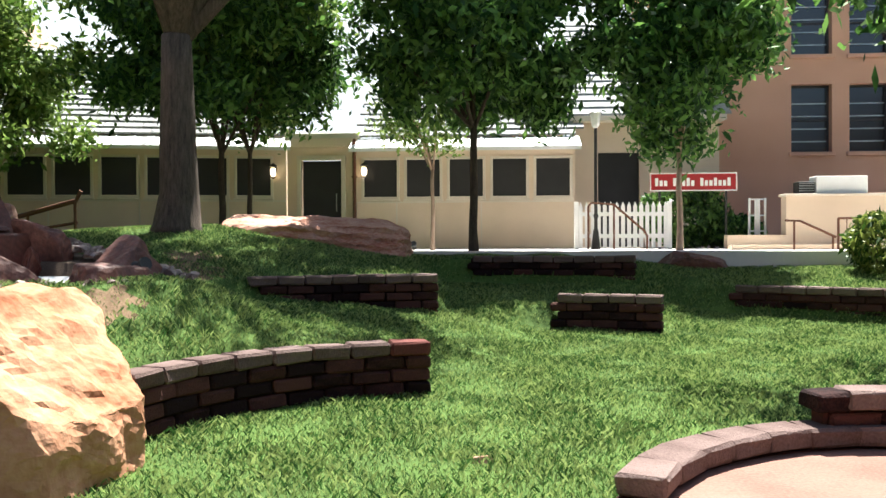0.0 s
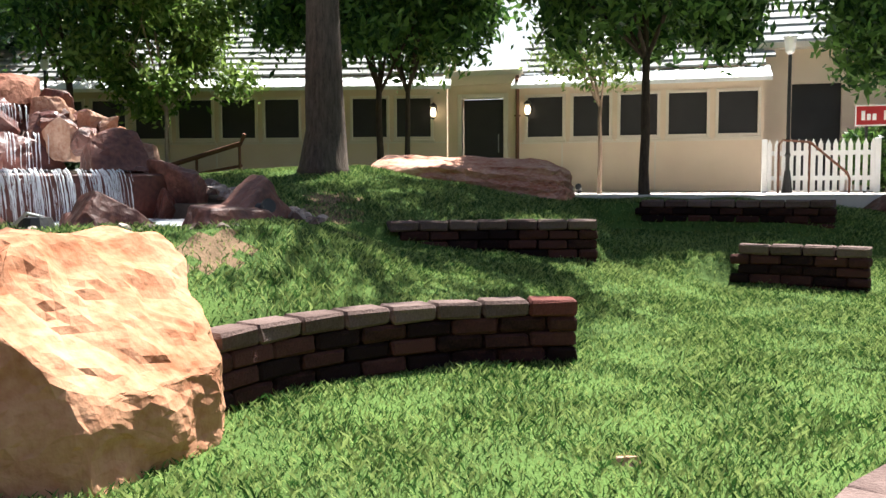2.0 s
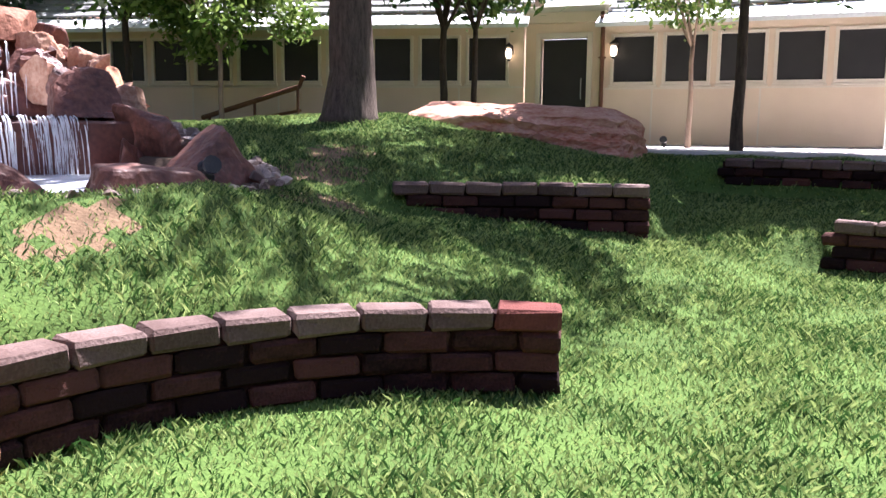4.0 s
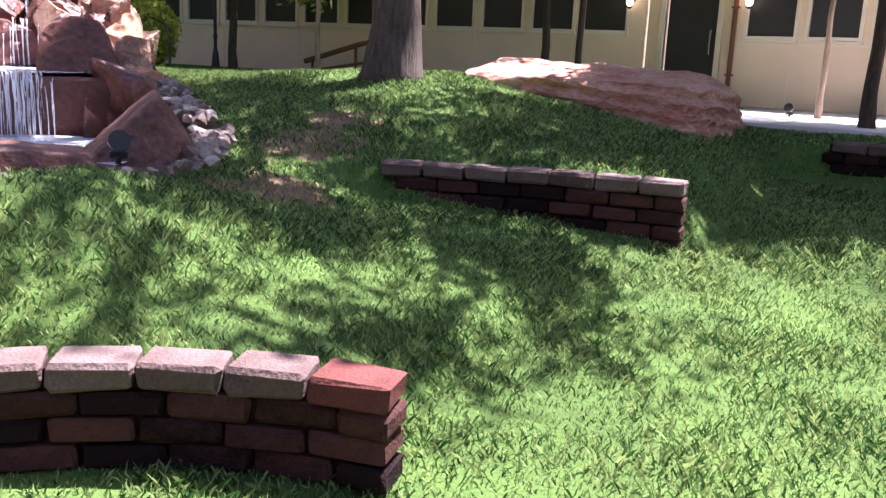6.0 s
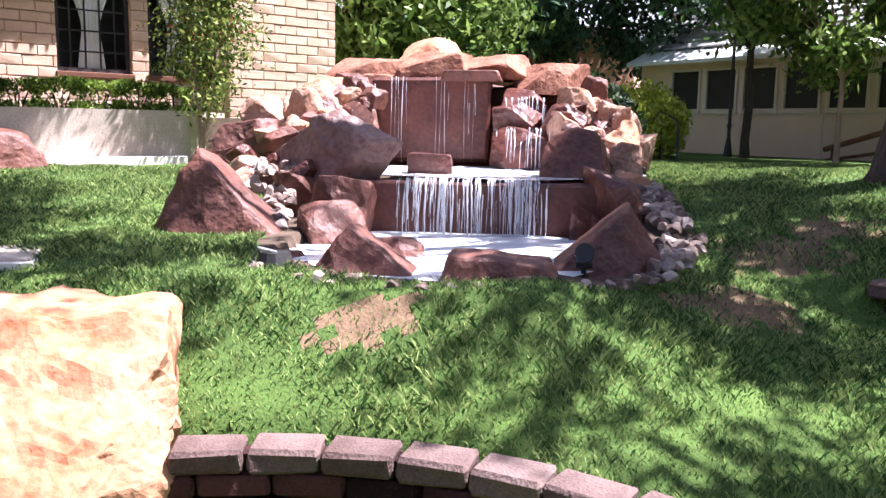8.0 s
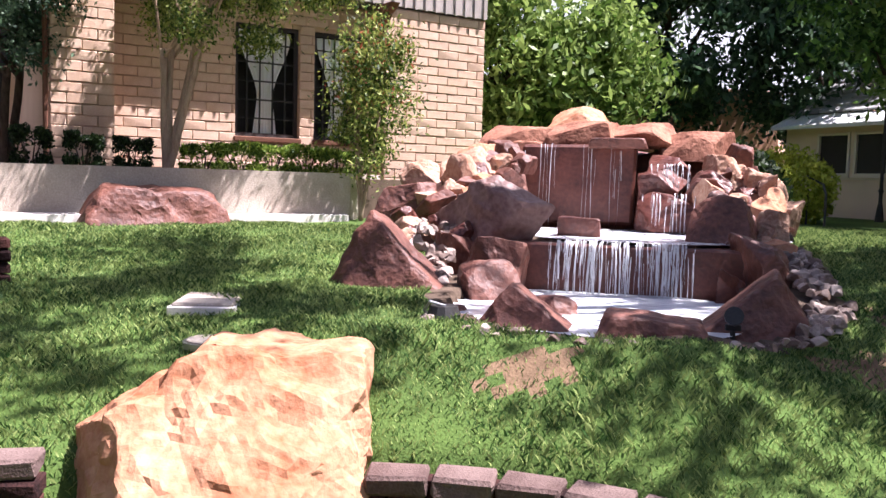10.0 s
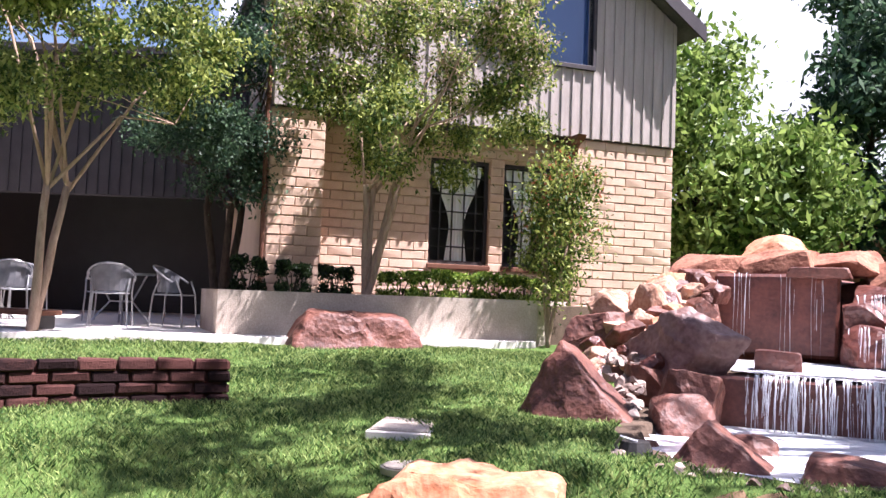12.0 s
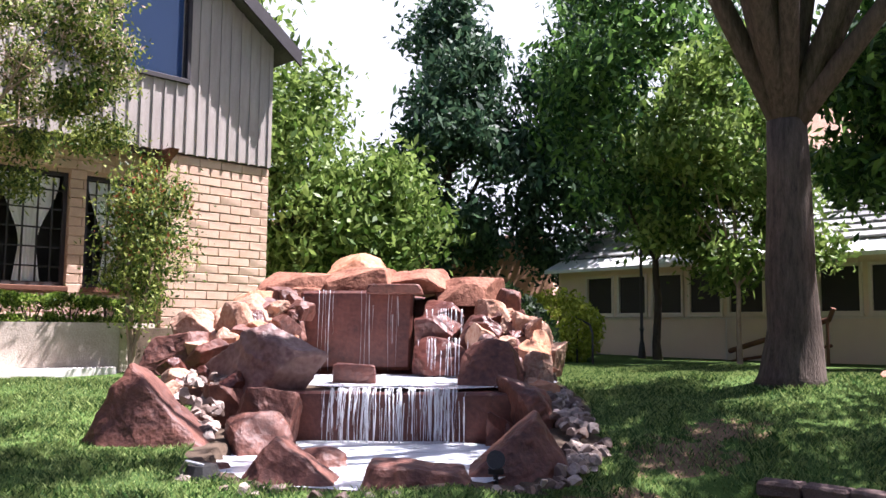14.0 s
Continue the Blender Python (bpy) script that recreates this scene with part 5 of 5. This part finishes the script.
def shrub(name, x, y, z, rx, ry, h, leaves, size, seed, leaf, label, yaw=0, boxy=False, group=""):
    """A clipped or loose shrub: short stems and a dense skin of leaves."""
    rng = np.random.default_rng(seed)
    t = thing(name, pose(x, y, z, 0, 0, yaw), label, "shrub", group)
    d = rng.normal(size=(leaves, 3))
    d /= np.linalg.norm(d, axis=1)[:, None]
    if boxy:
        d = np.sign(d) * np.abs(d) ** 0.45
        d /= np.abs(d).max(1)[:, None] ** 0.8
    p = d * rng.uniform(0.72, 1.03, (leaves, 1)) * (rx, ry, h / 2) + (0, 0, h / 2)
    p *= 1 + 0.05 * np.sin(p * 9 + seed)[:, [1, 2, 0]]
    p[:, 2] = np.maximum(p[:, 2], 0.01)
    v, f = leaf_cloud(rng, p, size * 0.4, leaves, size)
    part("foliage", fast_mesh("foliage", v, f, leaf), None, t)
    bm = bmesh.new()
    for k in range(6):
        q = rng.uniform(-1, 1, 2)
        tube(bm, [(0.1 * q[0] * rx, 0.1 * q[1] * ry, -0.06), (0.3 * q[0] * rx, 0.3 * q[1] * ry, h * 0.3), (0.6 * q[0] * rx, 0.6 * q[1] * ry, h * 0.7)], [0.012, 0.01, 0.005], 5)
    part("stems", bm, M_BARKDARK, t)
    return t


shrub("golden_shrub", -11.28, 10.5, 1.1, 1.02, 0.85, 1.38, 8500, 0.05, 31, M_GOLD, "clipped dome of golden yellow-green shrub by a handrail")
for i, (s, zz) in enumerate(((0.55, 0.5), (1.15, 0.46), (1.75, 0.44))):
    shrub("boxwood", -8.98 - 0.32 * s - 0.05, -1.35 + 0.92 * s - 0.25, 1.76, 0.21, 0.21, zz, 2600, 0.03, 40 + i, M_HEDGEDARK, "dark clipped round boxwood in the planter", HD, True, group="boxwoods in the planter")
for i in range(5):
    s = 2.55 + i * 0.48
    shrub("hedge", -9.02 - 0.31 * s, -1.55 + 0.95 * s, 1.76, 0.25, 0.27, 0.40 + 0.03 * (i % 2), 2300, 0.03, 50 + i, M_HEDGE, "bright clipped boxwood hedge below the window", HD, True, "hedge below the windows")
tree(-9.62, 2.95, 1.3, 0.03, 1.4, 0.3, 2.85, 0.5, 0.5, 8500, 0.034, 61, M_BARKPALE, M_LEAFMYRTLE, "slender leafy shrub with reddish tips beside the planter", 55, 0.15, (0, 0.1), 6, stems=4, hollow=0.1, extra=(M_REDLEAF, 240, 0.04))
fx = falls(0.9, 10.5, 1.0)
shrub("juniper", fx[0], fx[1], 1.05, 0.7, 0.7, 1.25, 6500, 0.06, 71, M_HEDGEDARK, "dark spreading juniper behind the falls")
shrub("shrub", 4.15, 15.6, 0.95, 0.95, 0.7, 1.35, 5000, 0.07, 72, M_LEAF, "dark leafy shrub below the red sign")
shrub("shrub", 5.1, 15.6, 0.95, 0.7, 0.6, 0.7, 3000, 0.07, 73, M_LEAF, "low leafy shrub below the red sign")
shrub("shrub", 5.75, 9.9, 0.6, 0.5, 0.6, 0.95, 2600, 0.06, 74, M_LEAFMYRTLE, "loose sunlit shrub by a brown railing")

gv, gf = grass_blades(660000, (-8.8, -3.6), (6.0, 12.5), 5, 0.072, 0.0036)
grass = tagged(new("grass", fast_mesh("grass", gv, gf, M_GRASS)), "short green lawn grass, thin around bare patches", "grass", kind="stuff")

# ---- smaller things ----
def lamp_post(x, y, z, h):
    """A slim iron lamp post with a fluted base and a lantern."""
    t = thing("lamp_post", pose(x, y, z), "slim black iron lamp post", "street lamp", "lamp posts")
    part("pole", tube(bmesh.new(), [(0, 0, 0.0), (0, 0, 0.5), (0, 0, h - 0.35)], [0.04, 0.035, 0.03], 10), M_DARK, t)
    part("base", tube(bmesh.new(), [(0, 0, -0.03), (0, 0, 0.05), (0, 0, 0.3), (0, 0, 0.4)], [0.1, 0.09, 0.06, 0.045], 10), M_DARK, t)
    part("collar", tube(bmesh.new(), [(0, 0, 0.62), (0, 0, 0.66), (0, 0, 0.70)], [0.036, 0.055, 0.036], 10), M_DARK, t)
    ln = part("lantern", tube(bmesh.new(), [(0, 0, h - 0.35), (0, 0, h - 0.30), (0, 0, h - 0.05)], [0.03, 0.08, 0.11], 8), M_WHITE, t, "frosted lantern glass")
    part("cap", tube(bmesh.new(), [(0, 0, h - 0.05), (0, 0, h)], [0.13, 0.02], 8), M_DARK, ln)


lamp_post(2.17, 14.4, 0.955, 2.75)
lamp_post(-12.45, 13.5, 1.15, 2.75)

fence = thing("picket_fence", pose(1.84, 14.55, 0.955), "white painted picket fence with pointed boards", "fence")
for z in (0.22, 0.66):
    part("rail", boxed(0, 0.02, z, 1.76, 0.055, z + 0.08, 0.004), M_WHITE, fence)
pk = mesh_of("picket", [(0, 0, 0), (0.075, 0, 0), (0.075, 0, 0.82), (0.0375, 0, 0.92), (0, 0, 0.82), (0, 0.02, 0), (0.075, 0.02, 0), (0.075, 0.02, 0.82), (0.0375, 0.02, 0.92), (0, 0.02, 0.82)], [(0, 1, 2, 3, 4), (9, 8, 7, 6, 5)] + [(i, i + 5, (i + 1) % 5 + 5, (i + 1) % 5) for i in range(5)], M_WHITE)
for i in range(15):
    part("picket", pk, None, fence, "", pose(0.01 + i * 0.12, -0.002, 0.03))
for x in (-0.08, 1.76):
    part("post", boxed(x, -0.01, 0, x + 0.09, 0.08, 0.95, 0.01), M_WHITE, fence)

sign = thing("hanging_sign", pose(3.25, 14.5, 2.1), "red sign board with white lettering and border on thin posts", "sign")
part("board", boxed(0, 0, 0, 1.7, 0.05, 0.36, 0.006), M_SIGNRED, sign)
bd = bmesh.new()
for q in ((0.0, 0.0, 1.7, 0.022), (0.0, 0.338, 1.7, 0.36), (0.0, 0.022, 0.022, 0.338), (1.678, 0.022, 1.7, 0.338)):
    box(bd, q[0], -0.008, q[1], q[2], -0.001, q[3])
part("border", bd, M_WHITE, sign)
lx = 0.1
for word in (3, 5, 7):
    for k in range(word):
        tall = (k * 7 + word * 3) % 3 == 0
        part("letter_bar", boxed(lx, -0.007, 0.10, lx + 0.062, -0.002, 0.26 if tall else 0.21, 0.003), M_WHITE, sign)
        lx += 0.088
    lx += 0.09
for x in (0.2, 1.5):
    part("post", boxed(x - 0.02, 0.052, -1.15, x + 0.02, 0.09, 0.34), M_DARK, sign)

# low walls, gate and cooling unit to the side of the court
side = thing("low_wall", pose(4.3, 13.9, 0.9), "low tan stucco wall stepping up beside the court", "wall")
part("wall", boxed(0.3, 0, 0, 1.4, 0.25, 0.32), M_STUCCO, side)
part("tall_wall", boxed(1.4, 0, 0, 6, 0.3, 1.05), M_STUCCO, side)
part("coping", boxed(1.36, -0.04, 1.05, 6.04, 0.34, 1.10, 0.01), M_TRIM, side)
part("front_wall", boxed(0.0, -1.4, -0.3, 6, -1.2, 0.14), M_STUCCO, side)
ac = thing("cooling_unit", pose(6.3, 14.0, 2.0), "white box cooling unit with a dark grille on the wall", "air conditioner")
part("casing", boxed(0, 0, 0, 0.95, 0.4, 0.34, 0.01), M_WHITE, ac)
part("grille", boxed(-0.32, 0.05, 0.02, -0.01, 0.35, 0.24, 0.01), M_DARK, ac)
for k in range(4):
    part("fin", boxed(-0.31, 0.035, 0.05 + k * 0.048, -0.02, 0.048, 0.07 + k * 0.048), M_STEEL, ac)
gate = thing("lattice_gate", pose(5.2, 14.6, 0.955), "white metal lattice gate beside the shrubs", "gate")
for x in (0, 0.31):
    part("stile", boxed(x, 0, 0, x + 0.04, 0.04, 1.0, 0.004), M_WHITE, gate)
for z in (0.02, 0.33, 0.64, 0.96):
    part("bar", boxed(0.04, 0.005, z, 0.31, 0.03, z + 0.03), M_WHITE, gate)
part("panel", boxed(0.12, 0.012, 0.05, 0.23, 0.024, 0.96), M_WHITE, gate)


def railing(name, pts, h, label, mat, spacing=0.14):
    """A metal railing: top rail, posts and thin bars along a line."""
    t = thing(name, None, label, "railing")
    part("top_rail", tube(bmesh.new(), [(x, y, z + h) for x, y, z in pts], [0.02] * len(pts), 8), mat, t)
    part("low_rail", tube(bmesh.new(), [(x, y, z + 0.1) for x, y, z in pts], [0.014] * len(pts), 6), mat, t)
    for x, y, z in pts:
        part("post", tube(bmesh.new(), [(x, y, z - 0.05), (x, y, z + h)], [0.02, 0.02], 8), mat, t)
    for a, b in zip(pts, pts[1:]):
        d = (Vector(b) - Vector(a)).length
        for k in range(1, int(d / spacing)):
            p = Vector(a).lerp(Vector(b), k * spacing / d)
            part("bar", tube(bmesh.new(), [(p.x, p.y, p.z + 0.1), (p.x, p.y, p.z + h)], [0.008, 0.008], 5), mat, t)


railing("railing", [(6.0, 12.2, 0.75), (7.2, 12.2, 0.75)], 0.74, "brown iron railing with thin bars", M_BROWN)
hand = thing("handrail", None, "sloping brown handrail on posts", "railing")
part("rail", tube(bmesh.new(), [(5.15, 12.3, 1.46), (5.4, 12.3, 1.45), (6.0, 12.3, 1.17)], [0.022] * 3, 8), M_BROWN, hand)
for x, z in ((5.3, 1.45), (5.95, 1.19)):
    part("post", tube(bmesh.new(), [(x, 12.3, 0.6), (x, 12.3, z)], [0.018, 0.018], 8), M_BROWN, hand)
hand3 = thing("handrail", None, "bent brown iron handrail before the picket fence", "railing")
part("rail", tube(bmesh.new(), [(2.0, 14.2, 0.95), (2.0, 14.2, 1.80), (2.06, 14.2, 1.87), (2.5, 14.2, 1.83), (3.1, 14.2, 1.30), (3.14, 14.2, 1.2), (3.14, 14.2, 0.95)], [0.022] * 7, 8), M_BROWN, hand3)
part("post", tube(bmesh.new(), [(2.5, 14.2, 0.95), (2.5, 14.2, 1.82)], [0.018, 0.018], 8), M_BROWN, hand3)
hand2 = thing("handrail", None, "bent black iron handrail beside the golden shrub", "railing")
part("rail", tube(bmesh.new(), [(-9.88, 10.35, 1.1), (-9.95, 10.4, 1.72), (-10.1, 10.45, 1.88), (-10.6, 10.5, 2.02), (-10.9, 10.6, 1.95)], [0.02] * 5, 8), M_DARK, hand2)
part("post", tube(bmesh.new(), [(-10.55, 10.5, 1.05), (-10.55, 10.5, 2.0)], [0.018, 0.018], 8), M_DARK, hand2)
ramp = thing("ramp_rail", None, "slanting brown timber ramp rail before the long wing", "railing")
part("rail", tube(bmesh.new(), [(-10.6, 14.15, 1.40), (-8.4, 14.3, 2.0), (-8.3, 14.3, 2.2)], [0.05, 0.05, 0.045], 8), M_BROWN, ramp)
part("lower_rail", tube(bmesh.new(), [(-10.6, 14.2, 1.2), (-8.4, 14.35, 1.55)], [0.03, 0.03], 8), M_BROWN, ramp)
for x, z in ((-10.5, 1.42), (-9.4, 1.7), (-8.4, 2.0)):
    part("post", tube(bmesh.new(), [(x, 14.25, 0.9), (x, 14.25, z)], [0.03, 0.03], 8), M_BROWN, ramp)
rock("flat_stone", 3.25, 10.95, 0.62, 1.35, 0.5, 0.36, -12, 33, M_ROCKRED, "long low red stone lying by the lawn's edge", (0, 5), rough=0.04, detail=4)


def spotlight(x, y, z, yaw, label):
    t = thing("spotlight", pose(x, y, z, 0, 0, yaw), label, "lamp")
    part("head", tube(bmesh.new(), [(0, -0.09, 0.13), (0, -0.06, 0.12), (0, 0.05, 0.10), (0, 0.10, 0.09)], [0.06, 0.06, 0.05, 0.02], 12), M_DARK, t)
    part("stake", tube(bmesh.new(), [(0, 0.02, -0.08), (0, 0.02, 0.08)], [0.015, 0.02], 8), M_DARK, t)
    part("bracket", boxed(-0.05, 0.0, 0.02, 0.05, 0.03, 0.06, 0.005), M_DARK, t)


spotlight(-2.86, 4.46, float(terrain(-2.86, 4.46)) - 0.05, 60, "black garden spotlight on a stake by the pond")
spotlight(-1.42, 14.0, 0.955, 0, "small black floor spotlight on the paving")
sx, sy, sz = falls(-1.22, 4.95, 0.80)
skim = thing("pump_basket", pose(sx, sy, sz), "black plastic pond skimmer basket with a pale hose", "pump")
part("basket", tube(bmesh.new(), [(0, 0, 0), (0, 0, 0.06), (0, 0, 0.14)], [0.10, 0.12, 0.09], 12), M_DARK, skim)
part("hose", tube(bmesh.new(), [(0.05, 0, 0.14), (0.02, -0.1, 0.17), (-0.06, -0.12, 0.1), (-0.09, -0.06, 0.02)], [0.012] * 4, 6), M_STEEL, skim)

# utility covers in the lawn
cz = float(terrain(-4.4, 1.2)) + 0.005
uc = thing("utility_cover", pose(-4.4, 1.2, cz, 0, 0, 82), "pale concrete utility box cover set in the lawn", "cover")
part("lid", boxed(-0.21, -0.29, -0.04, 0.21, 0.29, 0.035, 0.012), M_PLANTER, uc)
part("rim", boxed(-0.235, -0.315, -0.05, 0.235, 0.315, 0.012, 0.008), M_PAVE, uc)
cz2 = float(terrain(-3.45, 1.25)) + 0.0
rc = thing("round_cover", pose(-3.45, 1.25, cz2), "round pale utility lid set in the lawn", "cover")
part("lid", tube(bmesh.new(), [(0, 0, -0.03), (0, 0, 0.018), (0, 0, 0.024)], [0.15, 0.15, 0.14], 28), M_PLANTER, rc)
part("ring", tube(bmesh.new(), [(0, 0, -0.03), (0, 0, 0.010)], [0.17, 0.17], 28), M_STEEL, rc)


# cafe furniture on the patio
def cafe_chair(m):
    t = thing("cafe_chair", m, "grey mesh metal cafe chair with curved armrests", "chair", "cafe chairs on the patio")
    part("seat", boxed(-0.23, -0.22, 0.43, 0.23, 0.22, 0.45, 0.008), M_STEEL, t)
    rows, cols, v, f = 6, 10, [], []
    for i in range(rows + 1):
        for j in range(cols + 1):
            a = math.pi * (0.08 + 0.84 * j / cols)
            rr = 0.25 + 0.03 * i / rows
            v.append((-rr * math.cos(a), -0.02 + rr * math.sin(a), 0.47 + 0.36 * i / rows * (0.55 + 0.45 * math.sin(a))))
    for i in range(rows):
        for j in range(cols):
            o = i * (cols + 1) + j
            f.append((o, o + 1, o + cols + 2, o + cols + 1))
    k = len(v)
    v += [(x * 0.965, y * 0.965, z) for x, y, z in v]
    f += [tuple(q + k for q in reversed(a)) for a in f[:]]
    part("backrest", mesh_of("backrest", v, f, M_MESH), None, t, "perforated grey mesh back")
    arm = [(-0.30 * math.cos(a), 0.0 + 0.30 * math.sin(a), 0.66 + 0.18 * math.sin(a)) for a in np.linspace(-0.25, math.pi + 0.25, 16)]
    part("arm_rail", tube(bmesh.new(), arm, [0.014] * 16, 8), M_STEEL, t)
    for x, y in ((-0.25, -0.2), (0.25, -0.2), (-0.22, 0.22), (0.22, 0.22)):
        part("leg", tube(bmesh.new(), [(x * 1.1, y * 1.15, 0), (x, y, 0.44), (x * 1.1, y * 0.6, 0.64)], [0.012] * 3, 8), M_STEEL, t)
    return t


M_MESH = material("grey_mesh", (0.10, 0.10, 0.11), (0.20, 0.20, 0.21), 0.5, 8, 160, 0.3, metal=0.4)
PZ = 1.285
chair = cafe_chair(pose(-9.35, -2.95, PZ, 0, 0, -75))
for x, y, a in ((-9.85, -2.25, 175), (-10.9, -3.6, 95), (-10.6, -4.7, 130), (-9.7, -4.5, -60), (-11.2, -5.3, 80)):
    copy_thing(chair, pose(x, y, PZ, 0, 0, a))


def cafe_table(m):
    t = thing("cafe_table", m, "round grey metal cafe table", "table", "cafe tables on the patio")
    part("tabletop", tube(bmesh.new(), [(0, 0, 0.70), (0, 0, 0.715), (0, 0, 0.73)], [0.44, 0.45, 0.44], 32), M_STEEL, t)
    for k in range(4):
        a = k * math.pi / 2 + 0.4
        part("leg", tube(bmesh.new(), [(0.42 * math.cos(a), 0.42 * math.sin(a), 0.0), (0.15 * math.cos(a), 0.15 * math.sin(a), 0.32), (0.34 * math.cos(a), 0.34 * math.sin(a), 0.71)], [0.014] * 3, 8), M_STEEL, t)
    part("ring", tube(bmesh.new(), [(0.15 * math.cos(a), 0.15 * math.sin(a), 0.32) for a in np.linspace(0, 2 * math.pi, 13)], [0.01] * 13, 6), M_STEEL, t)
    return t


tb = cafe_table(pose(-10.15, -3.1, PZ))
copy_thing(tb, pose(-10.4, -5.2, PZ))
bench = thing("bench", pose(-8.2, -3.7, PZ, 0, 0, 70), "low dark bench with short feet on the patio", "bench")
part("seat", boxed(-0.6, -0.2, 0.16, 0.6, 0.2, 0.22, 0.01), M_BROWN, bench)
for x in (-0.5, 0.44):
    part("foot", boxed(x, -0.18, 0, x + 0.08, 0.18, 0.16, 0.01), M_DARK, bench)

# glowing sheet added to whiten the sky low over the trees and the roofs
M_SKYGLOW = bpy.data.materials.new("sky_glow_sheet")
M_SKYGLOW.use_nodes = True
hz = M_SKYGLOW.node_tree.nodes["Principled BSDF"]
hz.inputs["Base Color"].default_value = (0, 0, 0, 1)
hz.inputs["Emission Color"].default_value = (0.93, 0.97, 1.0, 1)
hz.inputs["Emission Strength"].default_value = 0.36
hv = [(260 * math.cos(radians(a)), 260 * math.sin(radians(a)), z) for a in range(55, 196, 5) for z in (-2, 170)]
hf = [(2 * i, 2 * i + 1, 2 * i + 3, 2 * i + 2) for i in range(len(hv) // 2 - 1)]
tagged(new("backdrop", mesh_of("sky_glow_sheet", hv, hf, M_SKYGLOW, True)), "glowing sheet added as pale sky beyond the trees", "sky", kind="structure")

# far red hillside
hv, hf, n, m_ = [], [], 40, 8
for i in range(n + 1):
    for j in range(m_ + 1):
        a = radians(100 + 75 * i / n)
        rr = 150 + 60 * j / m_
        rise = 13 + 50 * math.sin(math.pi * min(max((i / n - 0.05) / 0.6, 0), 1)) ** 2
        h = rise * math.sin(math.pi * j / m_ * 0.5) * (0.9 + 0.2 * noise.noise(Vector((i * 0.7, j * 0.9, 0))))
        hv.append((rr * math.cos(a), rr * math.sin(a), h - 0.2))
for i in range(n):
    for j in range(m_):
        o = i * (m_ + 1) + j
        hf.append((o, o + m_ + 1, o + m_ + 2, o + 1))
tagged(new("backdrop", mesh_of("hillside", hv, hf, M_ROCKPALE, True)), "distant dry sandstone hillside beyond the trees", "hill", kind="structure")


# ---- slump block courses of the house front, last ----
def slump(length, seed):
    rng = random.Random(seed)
    bm = boxed(0, -0.013, 0, length, 0.05, 0.136, 0.010)
    for q in bm.verts:
        if q.co.y < 0.03:
            q.co.y += rng.uniform(-0.007, 0.006)
            q.co.z += rng.uniform(-0.006, 0.006)
    return mesh_bm("brick", bm, M_BRICK)


SLUMPS = {}


def courses(x0, x1, y, z0, z1, seed, holes=()):
    """Rows of slump blocks on one stretch of wall, broken at its openings."""
    rng = random.Random(seed)
    i, z = 0, z0
    while z + 0.13 <= z1:
        x = x0
        first = True
        spans = [(x0, x1)]
        for a, b, c, d in holes:
            if b - 0.10 < z + 0.07 < d:
                spans = [s for p, q in spans for s in ((p, min(q, a)), (max(p, c), q)) if s[1] - s[0] > 0.03]
        for p, q in spans:
            x = p
            k = 0
            while x < q - 0.02:
                want = 0.40 if (k or i % 2 == 0) else 0.20
                ln = min(want, q - x)
                if q - x - ln < 0.06:
                    ln = q - x
                key = (round(ln, 2), rng.randint(0, 2))
                if key not in SLUMPS:
                    SLUMPS[key] = slump(key[0] - 0.005, int(key[0] * 100) * 3 + key[1])
                part("brick", SLUMPS[key], None, house, "", pose(x + 0.0025, y, z))
                x += ln
                k += 1
        i += 1
        z += 0.146


courses(0.0, RX[0], 0.0, 0.45, SB, 1)
courses(RX[1], HS, 0.0, 0.45, SB, 2)
courses(RX[0], RX[1], 0.45, 0.5, SB, 3, WIN)
